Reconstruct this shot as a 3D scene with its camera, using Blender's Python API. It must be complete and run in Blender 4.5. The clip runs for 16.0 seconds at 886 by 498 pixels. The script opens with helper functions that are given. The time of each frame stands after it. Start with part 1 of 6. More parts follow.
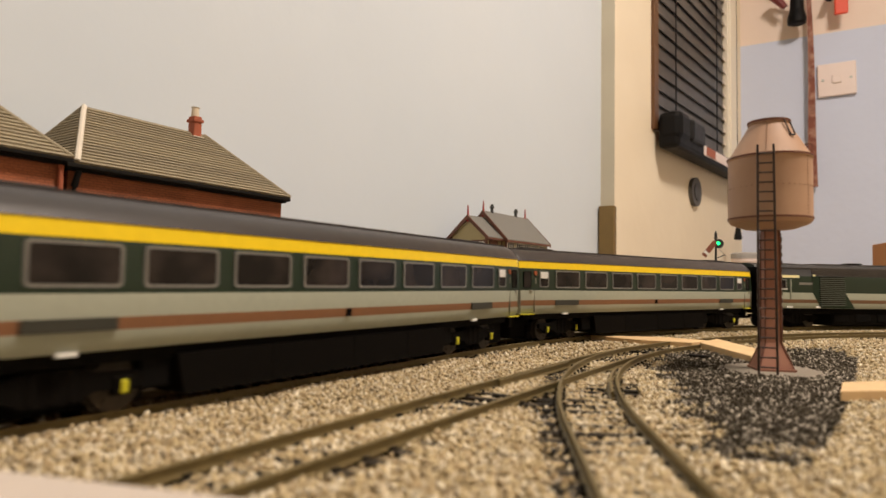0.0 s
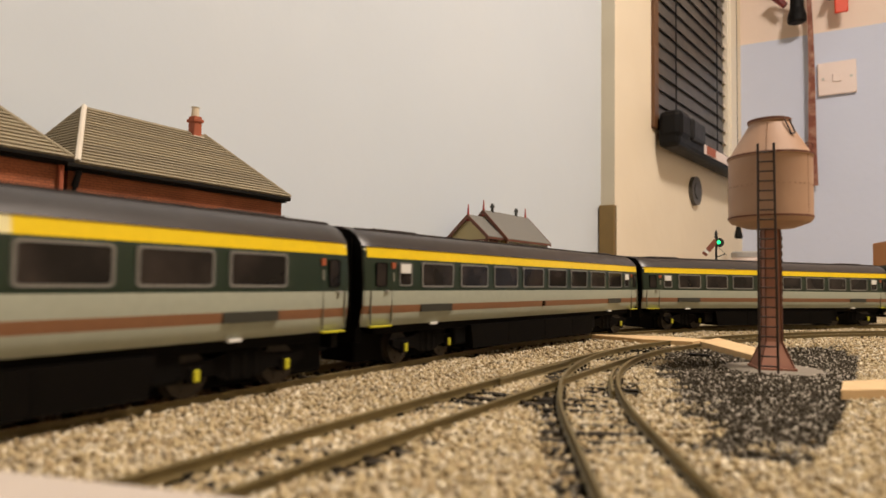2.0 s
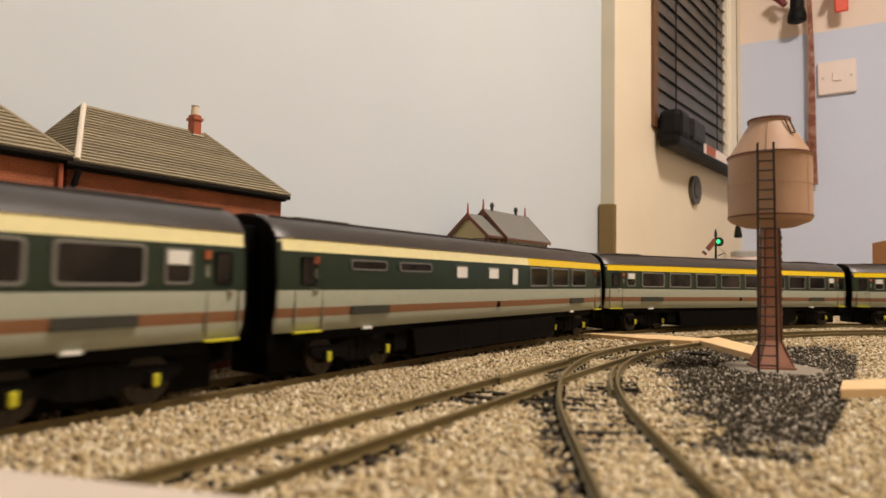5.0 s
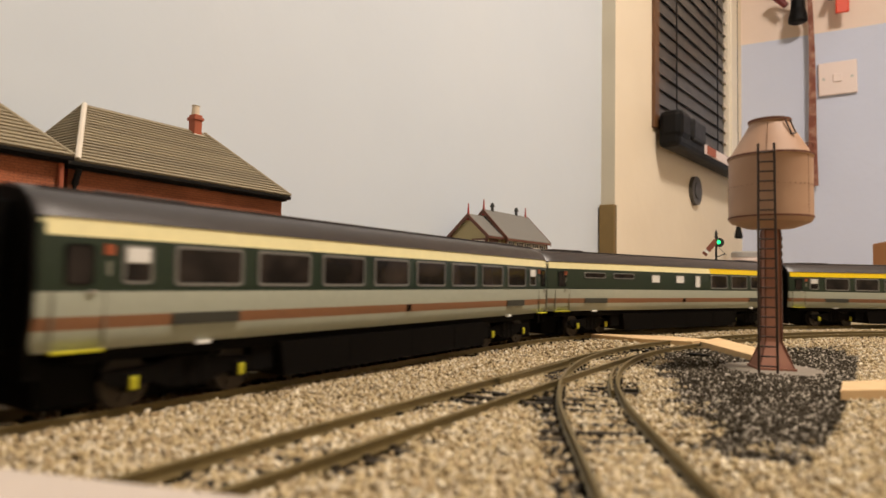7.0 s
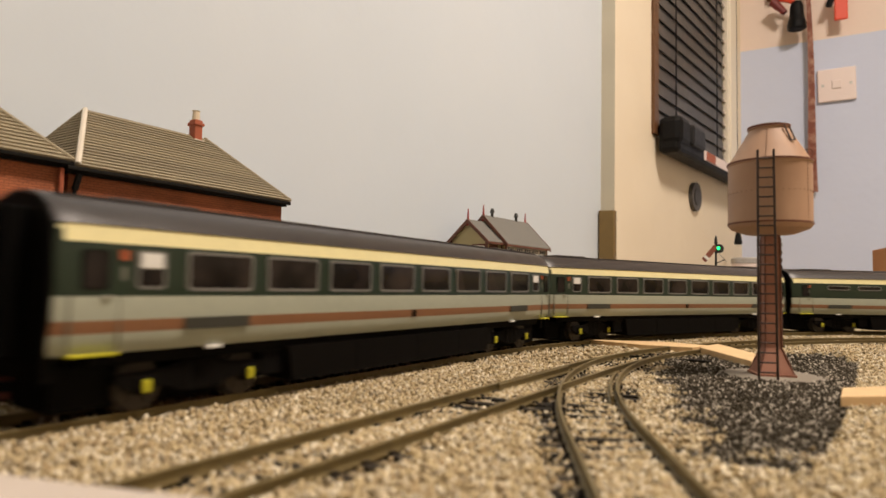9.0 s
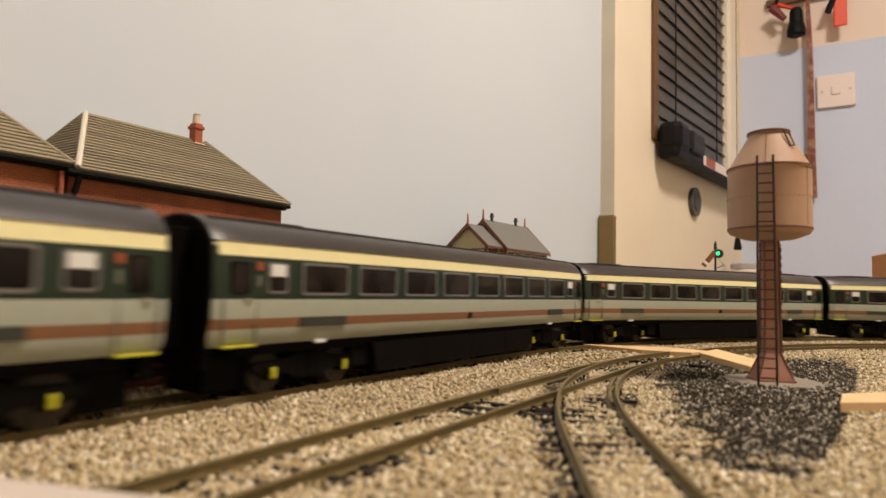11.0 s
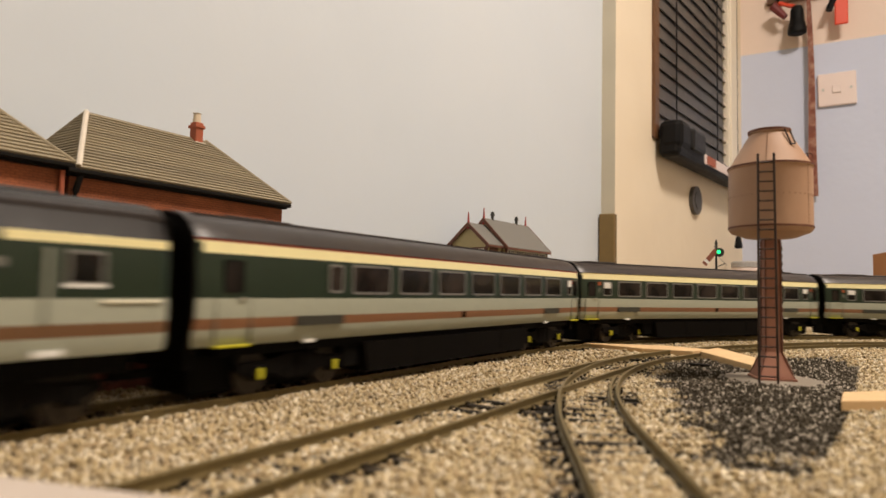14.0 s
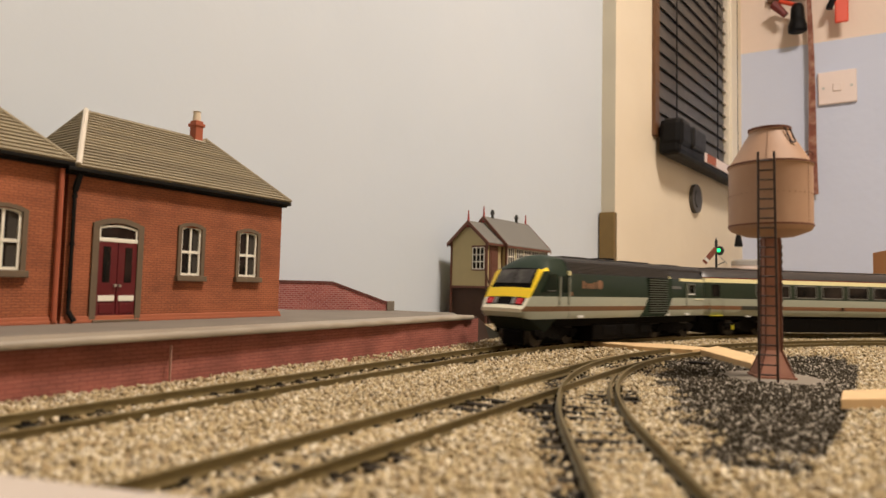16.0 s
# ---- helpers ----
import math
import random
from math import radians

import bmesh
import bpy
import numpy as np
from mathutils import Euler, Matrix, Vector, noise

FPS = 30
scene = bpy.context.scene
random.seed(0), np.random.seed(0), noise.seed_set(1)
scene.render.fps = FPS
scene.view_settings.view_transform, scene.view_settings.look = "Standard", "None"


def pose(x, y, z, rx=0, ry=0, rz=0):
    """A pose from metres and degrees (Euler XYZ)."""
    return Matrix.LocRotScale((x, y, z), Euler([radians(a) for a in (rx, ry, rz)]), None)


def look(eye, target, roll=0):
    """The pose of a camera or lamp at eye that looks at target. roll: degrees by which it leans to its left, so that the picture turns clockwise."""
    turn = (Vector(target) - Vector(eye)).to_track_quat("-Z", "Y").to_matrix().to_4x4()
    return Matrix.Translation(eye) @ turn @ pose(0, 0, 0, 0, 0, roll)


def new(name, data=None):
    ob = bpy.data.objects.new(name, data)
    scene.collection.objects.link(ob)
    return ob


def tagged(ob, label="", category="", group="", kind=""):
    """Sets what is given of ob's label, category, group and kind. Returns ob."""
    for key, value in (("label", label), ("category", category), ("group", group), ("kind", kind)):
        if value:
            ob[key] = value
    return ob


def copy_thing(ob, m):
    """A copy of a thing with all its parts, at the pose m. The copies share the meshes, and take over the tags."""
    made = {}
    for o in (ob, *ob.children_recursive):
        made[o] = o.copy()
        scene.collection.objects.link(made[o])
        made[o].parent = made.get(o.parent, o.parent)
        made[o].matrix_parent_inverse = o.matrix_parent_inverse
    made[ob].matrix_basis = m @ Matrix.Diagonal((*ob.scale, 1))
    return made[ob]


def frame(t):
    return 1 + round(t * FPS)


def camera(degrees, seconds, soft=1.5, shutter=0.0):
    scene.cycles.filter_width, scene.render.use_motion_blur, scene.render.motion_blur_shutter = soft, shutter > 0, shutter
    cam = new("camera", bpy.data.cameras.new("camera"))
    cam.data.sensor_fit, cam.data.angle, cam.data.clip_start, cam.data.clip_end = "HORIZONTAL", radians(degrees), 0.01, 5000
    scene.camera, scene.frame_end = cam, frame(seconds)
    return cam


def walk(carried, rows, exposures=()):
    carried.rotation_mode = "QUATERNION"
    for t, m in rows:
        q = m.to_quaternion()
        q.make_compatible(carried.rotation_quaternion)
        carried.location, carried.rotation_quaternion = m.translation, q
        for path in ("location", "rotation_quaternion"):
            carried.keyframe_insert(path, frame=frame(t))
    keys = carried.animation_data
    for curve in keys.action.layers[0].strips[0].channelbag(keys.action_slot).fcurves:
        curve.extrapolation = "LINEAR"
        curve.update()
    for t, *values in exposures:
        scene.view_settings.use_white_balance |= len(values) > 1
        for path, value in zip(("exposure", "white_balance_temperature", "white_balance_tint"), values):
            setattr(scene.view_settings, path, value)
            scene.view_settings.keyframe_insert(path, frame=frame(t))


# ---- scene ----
cam = camera(70.99, 16.0, soft=1.5, shutter=0.5)
cam.data.dof.use_dof = True
cam.data.dof.focus_distance = 0.41
cam.data.dof.aperture_fstop = 18.0
EYE = Vector((0.0, 0.0, 0.0357))


def gaze(pitch, roll, yaw):
    p, w = radians(pitch), radians(yaw)
    way = Vector((math.sin(w) * math.cos(p), math.cos(w) * math.cos(p), math.sin(p)))
    return look(EYE, EYE + way, roll)


# the phone lies on the layout and rocks a little: pitch, roll, yaw in degrees
ROCKING = [
    (0.0, 3.003, 0.992, 0.041), (0.5, 3.141, 0.907, 0.036), (1.0, 3.337, 0.915, 0.030), (1.5, 3.152, 0.881, 0.015),
    (2.0, 2.950, 0.890, 0.015), (2.5, 3.026, 0.939, 0.029), (3.0, 2.920, 0.897, 0.043), (3.5, 2.867, 0.937, 0.051),
    (4.0, 2.808, 0.940, 0.047), (6.5, 2.917, 1.004, 0.035), (7.0, 2.868, 1.057, 0.017), (7.5, 3.012, 1.130, 0.014),
    (8.0, 3.200, 1.128, 0.023), (8.5, 3.374, 1.158, 0.028), (9.0, 3.373, 1.164, 0.029), (11.5, 3.843, 1.405, 0.045),
    (12.0, 3.861, 1.417, 0.028), (12.5, 3.843, 1.376, 0.011), (13.0, 3.814, 1.327, 0.004), (13.5, 3.724, 1.319, -0.002),
    (14.0, 3.653, 1.322, -0.001), (14.5, 3.653, 1.322, -0.001), (15.0, 3.653, 1.322, -0.001), (15.5, 3.675, 1.275, -0.004),
    (16.0, 3.501, 1.315, 0.0)]
walk(cam, [(t, gaze(p, r, w)) for t, p, r, w in ROCKING], exposures=[(0.0, 0.0), (16.0, 0.0)])

# ---- light: a closed room at night, one warm ceiling lamp and its bounce ----
world = bpy.data.worlds.new("room")
scene.world = world
world.use_nodes = True
world.node_tree.nodes["Background"].inputs["Color"].default_value = (0.02, 0.018, 0.016, 1)
world.node_tree.nodes["Background"].inputs["Strength"].default_value = 0.3


def area_lamp(name, eye, target, size, power, colour):
    data = bpy.data.lights.new(name, "AREA")
    data.shape, data.size, data.energy, data.color = "DISK", size, power, colour
    ob = new(name, data)
    ob.matrix_world = look(eye, target)
    return ob


LAMP_AT = Vector((0.66, 0.02, 1.45))
area_lamp("ceiling_lamp_light", LAMP_AT - Vector((0, 0, 0.06)), LAMP_AT - Vector((0, 0, 1)), 0.34, 29.9, (1.0, 0.848, 0.722))

# ---- materials ----


def mat(name, colour, rough=0.6, metal=0.0, vary=0.15, scale=250.0, bump=0.0, bump_scale=None, coat=0.0, spec=0.5, stain=0.0, stain_scale=30.0, stain_colour=None):
    m = bpy.data.materials.new(name)
    m.use_nodes = True
    nt = m.node_tree
    b = nt.nodes["Principled BSDF"]
    b.inputs["Roughness"].default_value, b.inputs["Metallic"].default_value = rough, metal
    b.inputs["Specular IOR Level"].default_value = spec
    b.inputs["Coat Weight"].default_value = coat
    tc = nt.nodes.new("ShaderNodeTexCoord")
    n1 = nt.nodes.new("ShaderNodeTexNoise")
    n1.inputs["Scale"].default_value, n1.inputs["Detail"].default_value = scale, 5
    nt.links.new(tc.outputs["Object"], n1.inputs["Vector"])
    mix = nt.nodes.new("ShaderNodeMix")
    mix.data_type = "RGBA"
    c = colour
    mix.inputs["A"].default_value = (c[0] * (1 - vary), c[1] * (1 - vary), c[2] * (1 - vary), 1)
    mix.inputs["B"].default_value = (min(1, c[0] * (1 + vary)), min(1, c[1] * (1 + vary)), min(1, c[2] * (1 + vary)), 1)
    nt.links.new(n1.outputs["Fac"], mix.inputs["Factor"])
    last = mix.outputs["Result"]
    if stain > 0:
        n2 = nt.nodes.new("ShaderNodeTexNoise")
        n2.inputs["Scale"].default_value, n2.inputs["Detail"].default_value = stain_scale, 4
        nt.links.new(tc.outputs["Object"], n2.inputs["Vector"])
        rp = nt.nodes.new("ShaderNodeMapRange")
        rp.inputs["From Min"].default_value, rp.inputs["From Max"].default_value = 0.42, 0.72
        rp.inputs["To Max"].default_value = stain
        nt.links.new(n2.outputs["Fac"], rp.inputs["Value"])
        mx = nt.nodes.new("ShaderNodeMix")
        mx.data_type = "RGBA"
        sc = stain_colour or (c[0] * 0.5, c[1] * 0.5, c[2] * 0.5)
        mx.inputs["B"].default_value = (*sc, 1)
        nt.links.new(last, mx.inputs["A"])
        nt.links.new(rp.outputs["Result"], mx.inputs["Factor"])
        last = mx.outputs["Result"]
    nt.links.new(last, b.inputs["Base Color"])
    rr = nt.nodes.new("ShaderNodeMapRange")
    rr.inputs["To Min"].default_value, rr.inputs["To Max"].default_value = max(0.03, rough - 0.1), min(1, rough + 0.1)
    nt.links.new(n1.outputs["Fac"], rr.inputs["Value"])
    nt.links.new(rr.outputs["Result"], b.inputs["Roughness"])
    if bump > 0:
        n3 = nt.nodes.new("ShaderNodeTexNoise")
        n3.inputs["Scale"].default_value, n3.inputs["Detail"].default_value = bump_scale or scale, 4
        nt.links.new(tc.outputs["Object"], n3.inputs["Vector"])
        bp = nt.nodes.new("ShaderNodeBump")
        bp.inputs["Strength"].default_value, bp.inputs["Distance"].default_value = 0.6, bump
        nt.links.new(n3.outputs["Fac"], bp.inputs["Height"])
        nt.links.new(bp.outputs["Normal"], b.inputs["Normal"])
    return m


def island_mat(name, colours, rough=0.85, fine=900.0, spec=0.3):
    """Loose grains: each takes one of several colours."""
    m = bpy.data.materials.new(name)
    m.use_nodes = True
    nt = m.node_tree
    b = nt.nodes["Principled BSDF"]
    b.inputs["Roughness"].default_value = rough
    b.inputs["Specular IOR Level"].default_value = spec
    geo = nt.nodes.new("ShaderNodeNewGeometry")
    rp = nt.nodes.new("ShaderNodeValToRGB")
    rp.color_ramp.interpolation = "LINEAR"
    for i, (at, c) in enumerate(colours):
        e = rp.color_ramp.elements[i] if i < 2 else rp.color_ramp.elements.new(at)
        e.position, e.color = at, (*c, 1)
    nt.links.new(geo.outputs["Random Per Island"], rp.inputs["Fac"])
    tc = nt.nodes.new("ShaderNodeTexCoord")
    n1 = nt.nodes.new("ShaderNodeTexNoise")
    n1.inputs["Scale"].default_value = fine
    nt.links.new(tc.outputs["Object"], n1.inputs["Vector"])
    mx = nt.nodes.new("ShaderNodeMix")
    mx.data_type, mx.blend_type = "RGBA", "MULTIPLY"
    mx.inputs["Factor"].default_value = 0.5
    nt.links.new(rp.outputs["Color"], mx.inputs["A"])
    nt.links.new(n1.outputs["Fac"], mx.inputs["B"])
    mr = nt.nodes.new("ShaderNodeMix")
    mr.data_type = "RGBA"
    mr.inputs["Factor"].default_value = 0.35
    nt.links.new(rp.outputs["Color"], mr.inputs["A"])
    nt.links.new(mx.outputs["Result"], mr.inputs["B"])
    nt.links.new(mr.outputs["Result"], b.inputs["Base Color"])
    return m


def piece_mat(name, a, bcol, rough=0.8, scale=600.0, bump=0.0, spec=0.4):
    """Repeated pieces: the colour varies from object to object."""
    m = mat(name, a, rough, vary=0.12, scale=scale, bump=bump, spec=spec)
    nt = m.node_tree
    b = nt.nodes["Principled BSDF"]
    old = b.inputs["Base Color"].links[0].from_socket
    oi = nt.nodes.new("ShaderNodeObjectInfo")
    mx = nt.nodes.new("ShaderNodeMix")
    mx.data_type = "RGBA"
    mx.inputs["B"].default_value = (*bcol, 1)
    nt.links.new(oi.outputs["Random"], mx.inputs["Factor"])
    nt.links.new(old, mx.inputs["A"])
    nt.links.new(mx.outputs["Result"], b.inputs["Base Color"])
    return m


def brick_mat(name, brick, brick2, mortar, width, height, joint, rough=0.85, bump=0.0002, axis="YZ", smudge=0.3):
    m = bpy.data.materials.new(name)
    m.use_nodes = True
    nt = m.node_tree
    b = nt.nodes["Principled BSDF"]
    b.inputs["Roughness"].default_value = rough
    tc = nt.nodes.new("ShaderNodeTexCoord")
    sp = nt.nodes.new("ShaderNodeSeparateXYZ")
    cb = nt.nodes.new("ShaderNodeCombineXYZ")
    nt.links.new(tc.outputs["Object"], sp.inputs[0])
    nt.links.new(sp.outputs[axis[0]], cb.inputs["X"])
    nt.links.new(sp.outputs[axis[1]], cb.inputs["Y"])
    br = nt.nodes.new("ShaderNodeTexBrick")
    br.inputs["Scale"].default_value = 1.0
    br.inputs["Color1"].default_value, br.inputs["Color2"].default_value = (*brick, 1), (*brick2, 1)
    br.inputs["Mortar"].default_value = (*mortar, 1)
    br.inputs["Mortar Size"].default_value = joint
    br.inputs["Brick Width"].default_value, br.inputs["Row Height"].default_value = width, height
    nt.links.new(cb.outputs[0], br.inputs["Vector"])
    n2 = nt.nodes.new("ShaderNodeTexNoise")
    n2.inputs["Scale"].default_value, n2.inputs["Detail"].default_value = 60, 5
    nt.links.new(tc.outputs["Object"], n2.inputs["Vector"])
    mx = nt.nodes.new("ShaderNodeMix")
    mx.data_type, mx.blend_type = "RGBA", "MULTIPLY"
    mx.inputs["Factor"].default_value = smudge
    # large soft stains over fine scuffs along the courses
    n3 = nt.nodes.new("ShaderNodeTexNoise")
    n3.inputs["Scale"].default_value, n3.inputs["Detail"].default_value = 1.0, 6
    mp = nt.nodes.new("ShaderNodeMapping")
    mp.inputs["Scale"].default_value = (90, 90, 700)
    nt.links.new(tc.outputs["Object"], mp.inputs["Vector"])
    nt.links.new(mp.outputs["Vector"], n3.inputs["Vector"])
    ad = nt.nodes.new("ShaderNodeMath")
    ad.operation = "MULTIPLY_ADD"
    ad.inputs[1].default_value = 0.8
    nt.links.new(n3.outputs["Fac"], ad.inputs[0])
    sc = nt.nodes.new("ShaderNodeMapRange")
    sc.inputs["From Min"].default_value, sc.inputs["From Max"].default_value = 0.3, 0.7
    sc.inputs["To Min"].default_value, sc.inputs["To Max"].default_value = 0.0, 0.75
    nt.links.new(n2.outputs["Fac"], sc.inputs["Value"])
    nt.links.new(sc.outputs["Result"], ad.inputs[2])
    nt.links.new(br.outputs["Color"], mx.inputs["A"])
    nt.links.new(ad.outputs[0], mx.inputs["B"])
    nt.links.new(mx.outputs["Result"], b.inputs["Base Color"])
    bp = nt.nodes.new("ShaderNodeBump")
    bp.invert = True
    bp.inputs["Strength"].default_value, bp.inputs["Distance"].default_value = 0.8, bump
    nt.links.new(br.outputs["Fac"], bp.inputs["Height"])
    nt.links.new(bp.outputs["Normal"], b.inputs["Normal"])
    return m


def livery_mat(name, bands, split=None, rough=0.38, rear=-0.1232):
    """Paint in bands by height on a carriage. bands: (z from, colour) from the bottom up. split: (x, band index, colour ahead of x)."""
    m = mat(name, (0.5, 0.5, 0.5), rough, vary=0.06, scale=120.0, spec=0.45)
    nt = m.node_tree
    b = nt.nodes["Principled BSDF"]
    tc = nt.nodes.new("ShaderNodeTexCoord")
    sp = nt.nodes.new("ShaderNodeSeparateXYZ")
    nt.links.new(tc.outputs["Object"], sp.inputs[0])
    last = None
    for i, (z, c) in enumerate(bands):
        if last is None:
            rgb = nt.nodes.new("ShaderNodeRGB")
            rgb.outputs[0].default_value = (*c, 1)
            last = rgb.outputs[0]
            continue
        st = nt.nodes.new("ShaderNodeMath")
        st.operation = "GREATER_THAN"
        st.inputs[1].default_value = z
        nt.links.new(sp.outputs["Z"], st.inputs[0])
        mx = nt.nodes.new("ShaderNodeMix")
        mx.data_type = "RGBA"
        mx.inputs["B"].default_value = (*c, 1)
        if split and split[1] == i:
            sx = nt.nodes.new("ShaderNodeMath")
            sx.operation = "GREATER_THAN"
            sx.inputs[1].default_value = split[0]
            nt.links.new(sp.outputs["X"], sx.inputs[0])
            m2 = nt.nodes.new("ShaderNodeMix")
            m2.data_type = "RGBA"
            m2.inputs["A"].default_value, m2.inputs["B"].default_value = (*c, 1), (*split[2], 1)
            nt.links.new(sx.outputs[0], m2.inputs["Factor"])
            nt.links.new(m2.outputs["Result"], mx.inputs["B"])
        if i == 4:
            # the stripe stops short of the rear corner
            sr = nt.nodes.new("ShaderNodeMath")
            sr.operation = "GREATER_THAN"
            sr.inputs[1].default_value = rear
            nt.links.new(sp.outputs["X"], sr.inputs[0])
            both = nt.nodes.new("ShaderNodeMath")
            both.operation = "MULTIPLY"
            nt.links.new(st.outputs[0], both.inputs[0])
            nt.links.new(sr.outputs[0], both.inputs[1])
            nt.links.new(both.outputs[0], mx.inputs["Factor"])
        else:
            nt.links.new(st.outputs[0], mx.inputs["Factor"])
        nt.links.new(last, mx.inputs["A"])
        last = mx.outputs["Result"]
    # a thin film of dust
    n2 = nt.nodes.new("ShaderNodeTexNoise")
    n2.inputs["Scale"].default_value, n2.inputs["Detail"].default_value = 400, 4
    nt.links.new(tc.outputs["Object"], n2.inputs["Vector"])
    mx = nt.nodes.new("ShaderNodeMix")
    mx.data_type, mx.blend_type = "RGBA", "MULTIPLY"
    mx.inputs["Factor"].default_value = 0.18
    nt.links.new(last, mx.inputs["A"])
    nt.links.new(n2.outputs["Fac"], mx.inputs["B"])
    nt.links.new(mx.outputs["Result"], b.inputs["Base Color"])
    return m


GREEN, IVORY, BROWN = (0.0080, 0.0225, 0.0105), (0.40, 0.425, 0.345), (0.25, 0.118, 0.058)
YELLOW, CREAM, ROOF = (0.88, 0.63, 0.003), (0.88, 0.81, 0.45), (0.032, 0.027, 0.026)
BANDS = [(0.0, IVORY), (0.0191, BROWN), (0.02185, IVORY), (0.0270, GREEN)]
livery_first = livery_mat("livery_first", BANDS + [(0.0384, YELLOW), (0.0421, ROOF)])
livery_standard = livery_mat("livery_standard", BANDS + [(0.0384, CREAM), (0.0421, ROOF)])
livery_buffet = livery_mat("livery_buffet", BANDS + [(0.0384, CREAM), (0.0421, ROOF)], split=(0.028, 4, YELLOW))
livery_guard = livery_mat("livery_guard", BANDS + [(0.0384, CREAM), (0.0414, (0.30, 0.045, 0.02)), (0.0421, ROOF)])
livery_power = livery_mat("livery_power", [(0.0, IVORY), (0.0191, (0.17, 0.088, 0.042)), (0.0218, IVORY), (0.0270, GREEN)])
louvre_fin = mat("louvre_fin", (0.066, 0.078, 0.060), 0.5, vary=0.15)
# roof ribs: lighter than the roof to paint in the light they catch
rib_highlight = mat("rib_highlight", (0.075, 0.066, 0.060), 0.35, vary=0.15)
cab_glass = mat("cab_glass", (0.011, 0.0175, 0.012), 0.15, vary=0.4, scale=80, spec=0.2)
grille_dark = mat("grille_dark", (0.030, 0.030, 0.021), 0.6, vary=0.15)
joint_grey = mat("joint_grey", (0.20, 0.20, 0.16), 0.6, vary=0.1)
roof_dark = mat("roof_dark", (0.011, 0.010, 0.010), 0.6, vary=0.15)
rivet_tan = mat("rivet_tan", (0.22, 0.115, 0.065), 0.6, vary=0.1)
roof_grey = mat("roof_grey", ROOF, 0.6, vary=0.12, scale=200, spec=0.3)
rail_paint = mat("rail_paint", (0.27, 0.29, 0.24), 0.45, vary=0.1)
green_paint = mat("green_paint", GREEN, 0.5, vary=0.1, spec=0.3)
valance_green = mat("valance_green", (0.0065, 0.0110, 0.0065), 0.65, vary=0.15, spec=0.2)
yellow_paint = mat("yellow_paint", YELLOW, 0.4, vary=0.05)
cream_paint = mat("cream_paint", CREAM, 0.4, vary=0.05)
ivory_paint = mat("ivory_paint", (0.78, 0.75, 0.60), 0.4, vary=0.05)
white_print = mat("white_print", (0.75, 0.75, 0.72), 0.5, vary=0.05)
orange_print = mat("orange_print", (0.36, 0.085, 0.03), 0.5, vary=0.1)
gold_print = mat("gold_print", (0.25, 0.135, 0.075), 0.5, vary=0.1)
black_plastic = mat("black_plastic", (0.0035, 0.003, 0.0026), 0.7, vary=0.25, scale=400, bump=0.00005, spec=0.08)
dark_frame = mat("dark_frame", (0.0045, 0.0036, 0.0028), 0.75, vary=0.3, scale=350, bump=0.00006, spec=0.06)
wheel_steel = mat("wheel_steel", (0.055, 0.045, 0.035), 0.45, metal=0.6, vary=0.2)
yellow_axle = mat("yellow_axle", (0.55, 0.52, 0.02), 0.5, vary=0.1)
window_frame_grey = mat("window_frame_grey", (0.21, 0.21, 0.20), 0.35, metal=0.4, vary=0.1)
dark_glass = mat("dark_glass", (0.0065, 0.0055, 0.0050), 0.10, vary=0.5, scale=45, spec=0.22, stain=0.9, stain_scale=70, stain_colour=(0.030, 0.017, 0.014))
# paler blotches paint in greyish reflections and seats behind the panes
coach_glass = mat("coach_glass", (0.010, 0.0082, 0.0075), 0.10, vary=0.5, scale=45, spec=0.22, stain=0.9, stain_scale=60, stain_colour=(0.050, 0.038, 0.033))
lamp_red = mat("lamp_red", (0.55, 0.02, 0.03), 0.25, vary=0.1)
chrome = mat("chrome", (0.55, 0.55, 0.53), 0.3, metal=0.9, vary=0.05)

ballast_stone = island_mat("ballast_stone", [(0.0, (0.36, 0.27, 0.14)), (1.0, (0.52, 0.41, 0.22)), (0.25, (0.62, 0.51, 0.31)), (0.5, (0.40, 0.295, 0.16)), (0.7, (0.86, 0.78, 0.60)), (0.9, (0.18, 0.125, 0.06))])
ash_stone = island_mat("ash_stone", [(0.0, (0.034, 0.028, 0.019)), (1.0, (0.56, 0.51, 0.42)), (0.55, (0.066, 0.055, 0.039)), (0.82, (0.105, 0.088, 0.064)), (0.91, (0.62, 0.56, 0.47))], spec=0.05)
ground_dirt = mat("ground_dirt", (0.30, 0.235, 0.14), 0.95, vary=0.35, scale=700, bump=0.0005, bump_scale=900, stain=0.4, stain_scale=80)
rail_metal = mat("rail_metal", (0.18, 0.138, 0.06), 0.45, metal=0.5, vary=0.25, scale=300, bump=0.00005)
sleeper_plastic = piece_mat("sleeper_plastic", (0.012, 0.0105, 0.008), (0.034, 0.027, 0.019), 0.7, 500, 0.00006, spec=0.1)
balsa = mat("balsa", (0.68, 0.475, 0.25), 0.75, vary=0.18, scale=180, bump=0.0001, stain=0.3, stain_scale=60)

